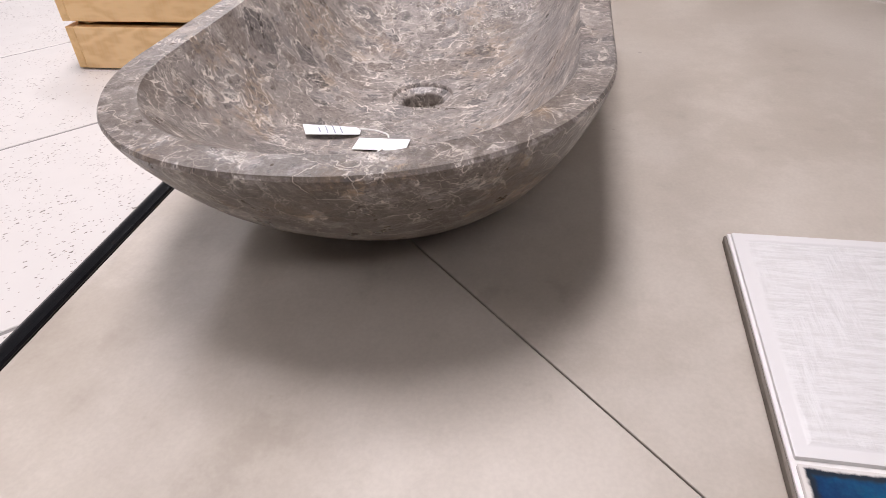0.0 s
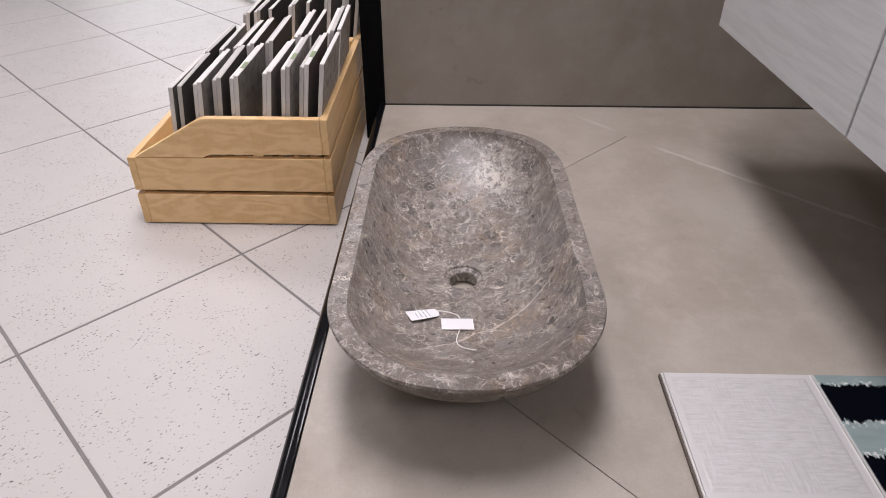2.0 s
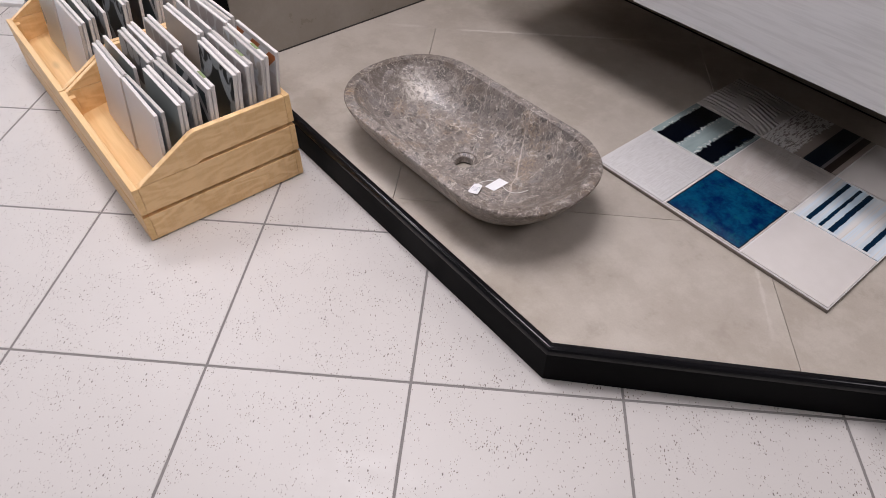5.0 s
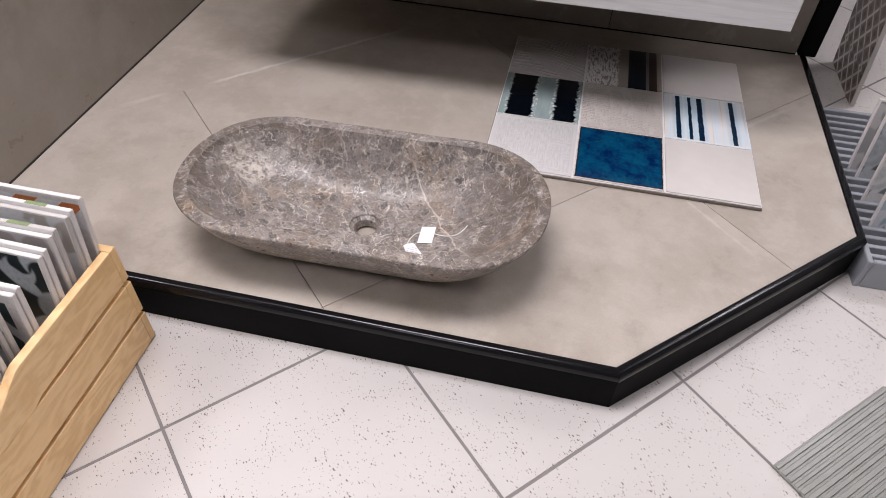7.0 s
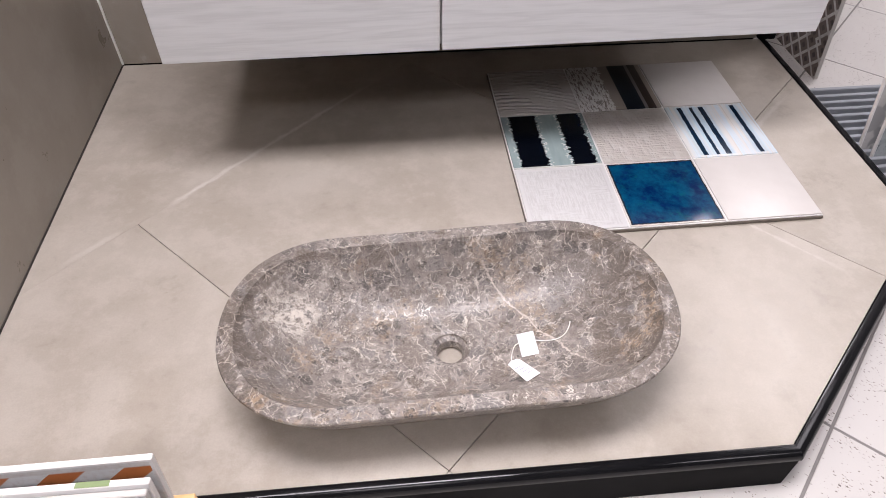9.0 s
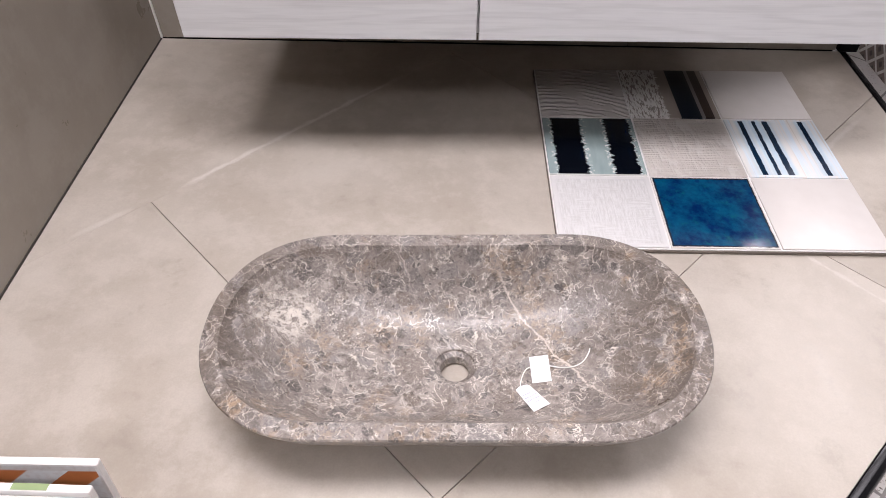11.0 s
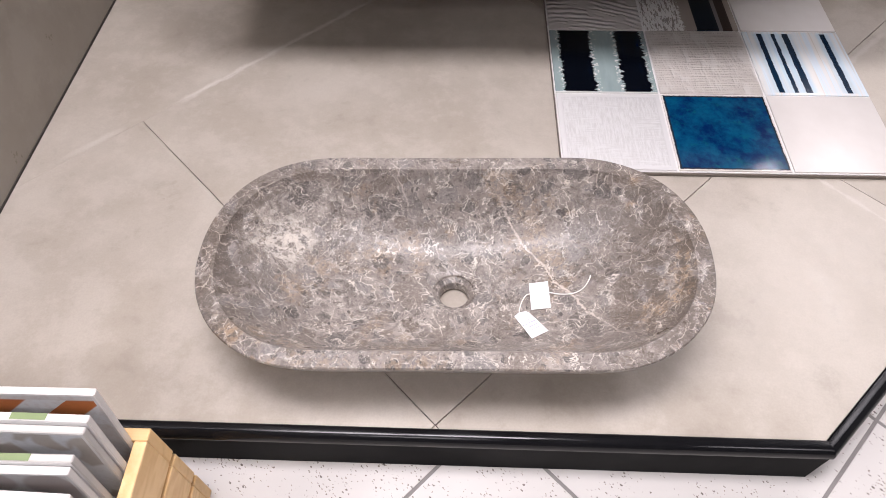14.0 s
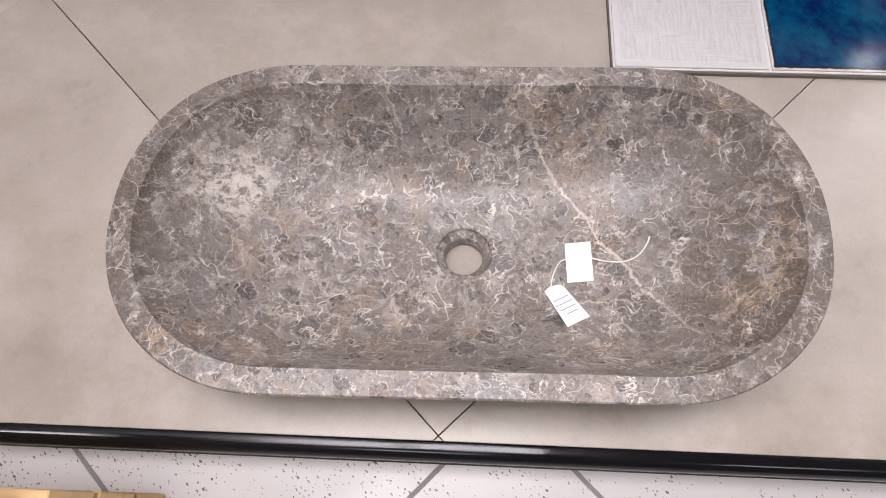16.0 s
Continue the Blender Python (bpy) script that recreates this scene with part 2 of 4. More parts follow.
def wood(name, axis, tones, ring=1.0, rough=0.45):
    """Timber with its grain along one axis of the object (0 x, 1 y, 2 z)."""
    g = Nodes(name, rough)
    p, r = g.obj(), g.rand()
    sc = [9.0, 9.0, 9.0]
    sc[axis] = 0.7
    p = g.vmath("ADD", p, g.node("CombineXYZ", {0: g.math("MULTIPLY", r, 4.0), 1: g.math("MULTIPLY", r, 9.0), 2: g.math("MULTIPLY", r, 6.0)}))
    q = g.mapped(p, tuple(sc))
    n = g.noise(q, 1.6 * ring, 4, 0.6)
    bands = g.math("FRACT", g.math("MULTIPLY", n, 6.0))
    bands = g.step(g.math("ABSOLUTE", g.math("SUBTRACT", bands, 0.5)), 0.0, 0.5)
    fs = [260.0, 260.0, 260.0]
    fs[axis] = 9.0
    fibre = g.noise(g.mapped(p, tuple(fs)), 1.0, 3)
    c = g.mix(g.math("MULTIPLY", bands, 0.7), tones[0], tones[1])
    c = g.mix(g.step(fibre, 0.35, 0.7, 0.0, 0.35), c, tones[2])
    c = g.mix(g.step(r, 0, 1, 0.0, 0.2), c, tones[1])
    knot = g.voro(g.mapped(p, tuple(3.0 if k == axis else 8.0 for k in range(3))), 1.0)
    c = g.mix(g.step(knot, 0.05, 0.13, 0.65, 0.0), c, tuple(v * 0.5 for v in tones[2]))
    return g.done(c, g.step(fibre, 0.3, 0.7, rough - 0.05, rough + 0.1), g.bump(fibre, 0.12, 0.0006))


def glaze(kind):
    """The nine glazed tiles of the sample board; local x and y run from 0 to 0.2."""
    rough = {"blue": 0.12, "stripes": 0.16, "lines": 0.2, "weathered": 0.3}.get(kind, 0.33)
    g = Nodes("glazed_tile_" + kind, rough, spec=0.35)
    p = g.obj()
    s = xyz(g, p)
    cream = g.mix(g.noise(p, 25, 4), (0.60, 0.565, 0.53), (0.67, 0.635, 0.605))
    rag = g.math("MULTIPLY", g.math("SUBTRACT", g.noise(g.mapped(p, (30, 130, 30)), 1.0, 4, 0.75), 0.5), 0.034)
    x = g.math("ADD", s[0], rag)

    def band(a, b, soft=0.0012, src=None):
        v = x if src is None else src
        return g.math("MULTIPLY", g.step(v, a - soft, a + soft), g.step(v, b - soft, b + soft, 1.0, 0.0))

    if kind == "blue":
        n = g.noise(p, 16, 6, 0.7)
        c = g.mix(g.step(n, 0.35, 0.62), (0.0006, 0.014, 0.075), (0.002, 0.07, 0.15))
        c = g.mix(g.step(g.noise(g.vmath("ADD", p, (1, 2, 0)), 26, 5, 0.7), 0.54, 0.72, 0.0, 0.7), c, (0.003, 0.095, 0.12))
        c = g.mix(g.step(g.noise(p, 45, 4), 0.3, 0.42, 0.7, 0.0), c, (0.002, 0.02, 0.10))
        ex = g.math("MINIMUM", g.math("MINIMUM", s[0], g.math("SUBTRACT", 0.2, s[0])), g.math("MINIMUM", s[1], g.math("SUBTRACT", 0.2, s[1])))
        ex = g.math("ADD", ex, g.math("MULTIPLY", g.math("SUBTRACT", g.noise(p, 130, 3), 0.5), 0.004))
        c = g.mix(g.step(ex, 0.0065, 0.0095, 1.0, 0.0), c, (0.012, 0.02, 0.03))
        c = g.mix(g.step(ex, 0.0035, 0.0055, 1.0, 0.0), c, cream)
        return g.done(c, 0.19, g.bump(n, 0.3, 0.002))
    if kind == "stripes":
        c = g.mix(g.noise(g.mapped(p, (60, 12, 12)), 1.0, 4), (0.20, 0.27, 0.27), (0.36, 0.43, 0.42))
        dark = g.mix(g.step(g.noise(g.mapped(p, (70, 9, 10)), 1.0, 3), 0.6, 0.78), (0.002, 0.003, 0.006), (0.004, 0.02, 0.07))
        both = g.math("MAXIMUM", band(0.02, 0.082), band(0.135, 0.188))
        halo = g.math("MAXIMUM", band(0.014, 0.09), band(0.127, 0.194))
        c = g.mix(g.math("MULTIPLY", halo, g.step(g.noise(p, 190, 3), 0.5, 0.6)), c, (0.68, 0.68, 0.66))
        c = g.mix(both, c, dark)
        ey = g.math("MINIMUM", s[1], g.math("SUBTRACT", 0.2, s[1]))
        c = g.mix(g.step(ey, 0.003, 0.006, 1.0, 0.0), c, (0.6, 0.6, 0.58))
        return g.done(c, 0.16, g.bump(g.math("ADD", both, g.noise(p, 80, 3)), 0.15, 0.0012))
    if kind == "lines":
        st = g.noise(g.mapped(p, (95, 4, 10)), 1.0, 4)
        c = g.mix(g.step(st, 0.38, 0.62), (0.68, 0.66, 0.63), (0.60, 0.68, 0.74))
        c = g.mix(g.step(g.noise(g.mapped(p, (170, 3, 10), (3, 0, 0)), 1.0, 3), 0.55, 0.7, 0.0, 0.6), c, (0.55, 0.49, 0.42))
        ey = g.math("MINIMUM", s[1], g.math("SUBTRACT", 0.2, s[1]))
        inside = g.step(ey, 0.007, 0.009)
        wob = g.math("ADD", s[0], g.math("MULTIPLY", g.math("SUBTRACT", g.noise(p, 60, 3), 0.5), 0.004))
        for a, b in ((0.030, 0.041), (0.060, 0.068), (0.082, 0.095), (0.160, 0.171)):
            near = g.math("MULTIPLY", band(a - 0.008, b + 0.008, 0.005, wob), inside)
            c = g.mix(g.math("MULTIPLY", near, 0.5), c, (0.36, 0.52, 0.63))
            c = g.mix(g.math("MULTIPLY", band(a, b, 0.001, wob), inside), c, (0.003, 0.016, 0.038))
        return g.done(c, 0.2, g.bump(st, 0.12, 0.001))
    if kind == "weathered":
        n = g.noise(g.mapped(p, (190, 45, 30)), 1.0, 4, 0.7)
        c = g.mix(g.step(n, 0.5, 0.56), (0.66, 0.645, 0.625), (0.25, 0.225, 0.205))
        c = g.mix(band(0.085, 0.21), c, (0.30, 0.26, 0.225))
        c = g.mix(band(0.112, 0.158, 0.0006, s[0]), c, (0.006, 0.010, 0.018))
        c = g.mix(band(0.158, 0.166, 0.0006, s[0]), c, (0.20, 0.19, 0.19))
        c = g.mix(band(0.166, 0.186, 0.0006, s[0]), c, (0.035, 0.022, 0.018))
        return g.done(c, 0.28, g.bump(n, 0.25, 0.001))
    if kind == "linen":
        n = g.noise(g.mapped(p, (260, 34, 20)), 1.0, 4, 0.7)
        m = g.noise(g.mapped(p, (34, 260, 20)), 1.0, 4, 0.7)
        patchy = g.step(g.noise(g.mapped(p, (14, 30, 20)), 1.0, 3), 0.25, 0.6)
        h = g.math("ADD", g.math("MULTIPLY", n, patchy), g.math("MULTIPLY", m, g.math("SUBTRACT", 1.0, patchy)))
        c = g.mix(g.step(h, 0.36, 0.62), (0.575, 0.56, 0.545), (0.675, 0.665, 0.655))
        edge = g.math("MINIMUM", g.math("MINIMUM", s[0], g.math("SUBTRACT", 0.2, s[0])), g.math("MINIMUM", s[1], g.math("SUBTRACT", 0.2, s[1])))
        flat = g.step(edge, 0.009, 0.013)
        c = g.mix(flat, (0.66, 0.645, 0.635), c)
        return g.done(c, 0.3, g.bump(g.math("MULTIPLY", h, flat), 0.7, 0.0022))
    if kind == "ribbed":
        h = g.math("MULTIPLY", g.noise(g.mapped(p, (9, 230, 20)), 1.0, 3), g.step(g.noise(g.mapped(p, (38, 14, 20)), 1.0, 3), 0.35, 0.6, 0.3, 1.0))
        c = g.mix(g.noise(p, 25, 4), (0.50, 0.455, 0.415), (0.575, 0.53, 0.49))
        # paler dips: pooled glaze, plus the ribs' shading put into the colour
        c = g.mix(g.step(h, 0.12, 0.34, 0.45, 0.0), c, (0.66, 0.635, 0.605))
        return g.done(c, 0.3, g.bump(h, 1.0, 0.006))
    if kind == "combed":
        d = g.vmath("DISTANCE", g.vmath("ADD", p, g.vmath("SCALE", g.noise(p, 12, 2, out="Color"), scale=0.03)), (0.06, -0.22, 0.0), out="Value")
        h = g.math("SINE", g.math("MULTIPLY", d, 420.0))
        mask = g.step(g.noise(p, 15, 2), 0.40, 0.52)
        c = g.mix(g.noise(p, 25, 4), (0.46, 0.43, 0.40), (0.54, 0.51, 0.48))
        # paler ridges: thinner glaze, plus relief shading put into the colour
        c = g.mix(g.math("MULTIPLY", mask, g.step(h, 0.2, 0.9, 0.0, 0.5)), c, (0.66, 0.64, 0.61))
        return g.done(c, 0.3, g.bump(g.math("MULTIPLY", h, mask), 0.8, 0.003))
    return g.done(cream, 0.34, g.bump(g.noise(p, 40, 4), 0.1, 0.001))


def cement_tile(name, kind, a, b, c3, scale=0.1):
    """Encaustic-style pattern on a standing tile: local x from -scale to scale, local z from 0 up."""
    g = Nodes(name, 0.45)
    p = g.obj()
    s = xyz(g, p)
    u = g.math("DIVIDE", g.math("ABSOLUTE", s[0]), scale)
    v = g.math("PINGPONG", g.math("DIVIDE", s[2], scale), 1.0)

    def dist(cx, cy):
        return g.math("SQRT", g.math("ADD", g.math("POWER", g.math("SUBTRACT", u, cx), 2.0), g.math("POWER", g.math("SUBTRACT", v, cy), 2.0)))

    def under(d, r, soft=0.03):
        return g.step(d, r - soft, r + soft, 1.0, 0.0)

    c = g.mix(g.noise(p, 40, 4), tuple(x * 0.9 for x in a), a)
    if kind == "petal":
        pet = g.math("MULTIPLY", under(dist(1, 0), 0.86), under(dist(0, 1), 0.86))
        c = g.mix(pet, c, b)
        curl = g.math("MULTIPLY", under(dist(0.55, 0.34), 0.27), g.math("SUBTRACT", 1.0, under(dist(0.62, 0.18), 0.2)))
        curl = g.math("MAXIMUM", curl, g.math("MULTIPLY", under(dist(1.0, 0.1), 0.36), g.math("SUBTRACT", 1.0, under(dist(0.95, 0.3), 0.22))))
        c = g.mix(curl, c, b)
        c = g.mix(under(dist(0, 0), 0.28), c, c3)
        c = g.mix(under(dist(1, 1), 0.34), c, c3)
    elif kind == "ring":
        d = dist(0.3, 0.35)
        c = g.mix(g.math("MULTIPLY", under(d, 0.66), g.math("SUBTRACT", 1.0, under(d, 0.5))), c, b)
        c = g.mix(g.math("MAXIMUM", under(dist(0.72, 0.28), 0.25), under(dist(0.2, 0.2), 0.2)), c, b)
        d2 = dist(1, 1)
        c = g.mix(under(d2, 0.42), c, c3)
        c = g.mix(g.math("MULTIPLY", under(d2, 0.3), g.math("SUBTRACT", 1.0, under(d2, 0.18))), c, b)
    elif kind == "star":
        d = g.math("ADD", g.math("POWER", u, 0.6), g.math("POWER", v, 0.6))
        c = g.mix(under(d, 1.0, 0.05), c, b)
        c = g.mix(under(dist(1, 1), 0.3), c, c3)
        d3 = dist(0.9, 0.75)
        c = g.mix(g.math("MULTIPLY", under(d3, 0.8), g.math("SUBTRACT", 1.0, under(d3, 0.66))), c, b)
        c = g.mix(under(dist(0, 0), 0.3), c, c3)
    elif kind == "cross":
        bar = g.math("ABSOLUTE", g.math("SUBTRACT", u, v))
        c = g.mix(under(bar, 0.13), c, b)
        c = g.mix(under(dist(0, 0), 0.22), c, c3)
        c = g.mix(g.math("MAXIMUM", g.step(g.math("ABSOLUTE", s[0]), scale - 0.018, scale - 0.0165), g.step(g.math("ABSOLUTE", g.math("SUBTRACT", s[2], 0.1)), 0.082, 0.0835)), c, (0.68, 0.67, 0.655))
    elif kind == "rays":
        ang = g.math("FRACT", g.math("MULTIPLY", g.math("ADD", g.math("DIVIDE", s[0], scale), g.math("MULTIPLY", v, 1.1)), 1.25))
        c = g.mix(g.step(ang, 0.46, 0.5), c, b)
        c = g.mix(g.math("MAXIMUM", g.step(v, 0.56, 0.6), g.step(v, 0.10, 0.13, 1.0, 0.0)), c, c3)
    elif kind == "lattice":
        k = 3.4
        aa = g.math("PINGPONG", g.math("MULTIPLY", g.math("ADD", u, v), k * 0.5), 0.5)
        bb = g.math("PINGPONG", g.math("MULTIPLY", g.math("SUBTRACT", u, v), k * 0.5), 0.5)
        m = g.math("MAXIMUM", under(aa, 0.1, 0.03), under(bb, 0.1, 0.03))
        c = g.mix(m, c, b)
        m2 = g.math("MULTIPLY", g.step(aa, 0.32, 0.36), g.step(bb, 0.32, 0.36))
        c = g.mix(m2, c, c3)
        c = g.mix(g.step(g.noise(p, 9, 3), 0.5, 0.6, 0.0, 0.5), c, a)
    if kind != "lattice":
        border = g.math("MAXIMUM", g.step(g.math("ABSOLUTE", s[0]), scale - 0.0045, scale - 0.004), g.step(g.math("ABSOLUTE", g.math("SUBTRACT", s[2], 0.1)), 0.0955, 0.096))
        c = g.mix(border, c, (0.70, 0.69, 0.675))
    c = g.mix(g.step(g.noise(p, 150, 4), 0.4, 0.75, 0.0, 0.2), c, tuple(x * 0.6 for x in a))
    return g.done(c, 0.42, g.bump(g.noise(p, 120, 4), 0.06, 0.001))


M_MARBLE = marble()
M_FLOOR = speckled_tile()
M_GROUT = plain("cement_grout", (0.22, 0.205, 0.195), 0.8, 0.15, 60)
M_TAUPE = taupe_tile(haze=((-0.745, 0.155, -0.30, 0.60, 0.009, 0.85), (-0.80, 0.11, -0.93, -0.01, 0.010, 0.5), (0.40, 0.05, 0.60, -0.17, 0.006, 0.5), (0.55, 0.265, 0.76, 0.46, 0.008, 0.5)), marks=0.8)
M_WALL = taupe_tile("taupe_wall_tile", 0.66, 0.34, marks=0.1)
M_BACK = taupe_tile("grey_wall_tile", 0.68, 0.22, marks=0.1)
M_JOINT = plain("dark_joint", (0.05, 0.043, 0.038), 0.8)
M_BLACK = plain("black_satin_trim", (0.006, 0.006, 0.007), 0.14, 0.12, 50, spec=0.28)
M_BLACKM = plain("black_matt_skirting", (0.006, 0.006, 0.0065), 0.5, 0.15, 40, spec=0.03)
PINE = ((0.82, 0.55, 0.265), (0.69, 0.43, 0.18), (0.85, 0.61, 0.33))
M_PINE = [wood("pine_%s" % "xyz"[k], k, PINE) for k in range(3)]


def plywood():
    g = Nodes("birch_plywood", 0.45)
    p, r = g.obj(), g.rand()
    p = g.vmath("ADD", p, g.node("CombineXYZ", {0: 0.0, 1: g.math("MULTIPLY", r, 9.0), 2: g.math("MULTIPLY", r, 6.0)}))
    n = g.noise(g.mapped(p, (6, 3.0, 9.0), rot=(0.35, 0, 0)), 1.5, 4, 0.5)
    flame = g.step(g.math("ABSOLUTE", g.math("SUBTRACT", g.math("FRACT", g.math("MULTIPLY", n, 9.0)), 0.5)), 0.0, 0.5)
    fibre = g.noise(g.mapped(p, (200, 240, 12), rot=(0.2, 0, 0)), 1.0, 3)
    c = g.mix(g.math("MULTIPLY", flame, 0.8), (0.89, 0.615, 0.315), (0.73, 0.45, 0.19))
    c = g.mix(g.step(fibre, 0.35, 0.7, 0.0, 0.3), c, (0.84, 0.63, 0.37))
    c = g.mix(g.step(r, 0, 1, 0.0, 0.25), c, (0.82, 0.53, 0.24))
    knot = g.voro(g.mapped(p, (3, 3.4, 3.4)), 1.0)
    c = g.mix(g.step(knot, 0.03, 0.09, 0.6, 0.0), c, (0.30, 0.15, 0.06))
    return g.done(c, g.step(fibre, 0.3, 0.7, 0.4, 0.55), g.bump(fibre, 0.1, 0.0005))


M_PLY = plywood()
ASH = ((0.68, 0.682, 0.69), (0.555, 0.555, 0.56), (0.76, 0.758, 0.757))
M_ASH = wood("whitewashed_ash", 0, ASH, 1.6, 0.42)
# dark tone so that little light bounces back under the cabinet
M_UNDER = plain("bounce_dimming_underside", (0.09, 0.085, 0.08), 0.8, 0.15, 60)
M_GREYRAIL = plain("grey_handle_rail", (0.27, 0.285, 0.31), 0.4)
# walls and ceiling are unseen; their dark greys hold back bounced light
M_PAINT = plain("dim_grey_wall_paint", (0.20, 0.196, 0.192), 0.7, 0.03)
M_CEIL = plain("ceiling_paint", (0.33, 0.33, 0.327), 0.8, 0.03)
M_WHITE = plain("white_plastic", (0.75, 0.75, 0.74), 0.4, 0.03)
M_BODY = plain("ceramic_body", (0.66, 0.63, 0.60), 0.6, 0.1, 40)
M_BODYG = plain("grey_ceramic_body", (0.49, 0.465, 0.435), 0.65, 0.1, 40)
M_EDGE = plain("board_edge", (0.17, 0.145, 0.12), 0.7, 0.1, 60)


def clay_back():
    g = Nodes("tile_back", 0.8)
    p, r = g.obj(), g.rand()
    c = g.mix(g.step(r, 0.25, 1.0), (0.07, 0.06, 0.053), (0.40, 0.37, 0.34))
    c = g.mix(g.step(g.noise(p, 60, 4), 0.4, 0.7, 0.0, 0.5), c, (0.10, 0.075, 0.06))
    return g.done(c, 0.8, g.bump(g.noise(p, 90, 3), 0.2, 0.002))


M_CLAY = clay_back()
M_BISQUE = plain("white_tile_border", (0.74, 0.72, 0.70), 0.35, 0.03, 40)
M_PAPER = plain("white_card", (0.86, 0.86, 0.87), 0.65, 0.02)
M_INK = plain("blue_grey_ink", (0.20, 0.22, 0.32), 0.7)
M_STRING = plain("white_thread", (0.80, 0.79, 0.75), 0.8, 0.05, 400)
M_RACK = plain("grey_plastic_rack", (0.30, 0.315, 0.34), 0.42, 0.06, 40)
M_RACKD = plain("dark_grey_rack_bed", (0.09, 0.095, 0.105), 0.6, 0.1, 40)
M_RIB = plain("grey_green_ribbed_stone", (0.23, 0.235, 0.21), 0.32, 0.2, 35)
M_RIBL = plain("pale_ribbed_stone", (0.55, 0.55, 0.54), 0.3, 0.12, 35)
M_MAT = plain("blue_grey_plinth", (0.235, 0.265, 0.30), 0.42, 0.08, 20)


def petrified():
    g = Nodes("petrified_wood", 0.55)
    p = g.obj()
    z = xyz(g, p)[2]
    n = g.noise(g.mapped(p, (20, 20, 3.0)), 1.0, 6, 0.7)
    c = g.mix(g.step(n, 0.36, 0.56), (0.50, 0.40, 0.33), (0.90, 0.88, 0.85))
    c = g.mix(g.step(g.noise(p, 6, 4), 0.52, 0.66, 0.0, 0.7), c, (0.86, 0.83, 0.80))
    c = g.mix(g.step(g.noise(g.vmath("ADD", p, (2, 2, 2)), 7, 4), 0.56, 0.7, 0.0, 0.6), c, (0.46, 0.27, 0.13))
    return g.done(c, 0.5, g.bump(n, 0.8, 0.01))


def petrified_inner():
    g = Nodes("polished_petrified_wood", 0.2)
    p = g.obj()
    n = g.noise(g.mapped(p, (9, 14, 9)), 1.0, 6, 0.7)
    c = g.mix(g.step(n, 0.35, 0.65), (0.17, 0.09, 0.04), (0.48, 0.31, 0.14))
    c = g.mix(g.step(g.noise(p, 22, 5), 0.55, 0.66), c, (0.60, 0.50, 0.36))
    return g.done(c, 0.2)


# ---- mesh helpers ----
def mesh_of(name, bm, mats, smooth=None):
    me = bpy.data.meshes.new(name)
    bmesh.ops.recalc_face_normals(bm, faces=bm.faces)
    bm.to_mesh(me)
    bm.free()
    for m in mats if isinstance(mats, (list, tuple)) else [mats]:
        me.materials.append(m)
    if smooth is not None:
        me.polygons.foreach_set("use_smooth", [True] * len(me.polygons))
        me.set_sharp_from_angle(angle=radians(smooth))
    return me


def part(name, bm, material, parent, label="", smooth=None):
    ob = new(name, mesh_of(name, bm, material, smooth))
    ob.parent = parent
    if label:
        ob["label"] = label
    return ob


def thing(name, label, category, group="", kind="", at=(0, 0, 0), rz=0.0):
    ob = new(name)
    ob.empty_display_size = 0.05
    ob.matrix_world = pose(*at, 0, 0, rz)
    return tagged(ob, label, category, group, kind)


def single(name, bm, material, label, category, group="", kind="", smooth=None):
    return tagged(new(name, mesh_of(name, bm, material, smooth)), label, category, group, kind)


def box(x0, y0, z0, x1, y1, z1, bevel=0.0, bm=None, seg=1):
    bm = bm or bmesh.new()
    vs = bmesh.ops.create_cube(bm, size=1.0, matrix=Matrix.Translation(((x0 + x1) / 2, (y0 + y1) / 2, (z0 + z1) / 2)) @ Matrix.Diagonal((x1 - x0, y1 - y0, z1 - z0, 1)))["verts"]
    if bevel:
        es = list({e for v in vs for e in v.link_edges})
        bmesh.ops.bevel(bm, geom=es, offset=bevel, segments=seg, affect="EDGES", profile=0.6)
    return bm


def prism(poly, z0, z1, bevel=0.0, bm=None):
    """An upright prism over a polygon of (x, y), its top edges bevelled."""
    bm = bm or bmesh.new()
    lo = [bm.verts.new((x, y, z0)) for x, y in poly]
    hi = [bm.verts.new((x, y, z1)) for x, y in poly]
    n = len(poly)
    top = bm.faces.new(hi)
    bm.faces.new(lo[::-1])
    for k in range(n):
        bm.faces.new((lo[k], lo[(k + 1) % n], hi[(k + 1) % n], hi[k]))
    if bevel:
        bmesh.ops.bevel(bm, geom=list(top.edges), offset=bevel, segments=1, affect="EDGES")
    return bm


def slab(poly, axis, a, b, bevel=0.0):
    """A board whose outline (u, z) is drawn across and which is thick from a to b along x (axis 0) or y (axis 1)."""
    bm = bmesh.new()
    co = (lambda u, z, d: (d, u, z)) if axis == 0 else (lambda u, z, d: (u, d, z))
    lo = [bm.verts.new(co(u, z, a)) for u, z in poly]
    hi = [bm.verts.new(co(u, z, b)) for u, z in poly]
    n = len(poly)
    bm.faces.new(lo)
    bm.faces.new(hi[::-1])
    for k in range(n):
        bm.faces.new((lo[k], hi[k], hi[(k + 1) % n], lo[(k + 1) % n]))
    if bevel:
        bmesh.ops.bevel(bm, geom=list(bm.edges), offset=bevel, segments=1, affect="EDGES")
    return bm


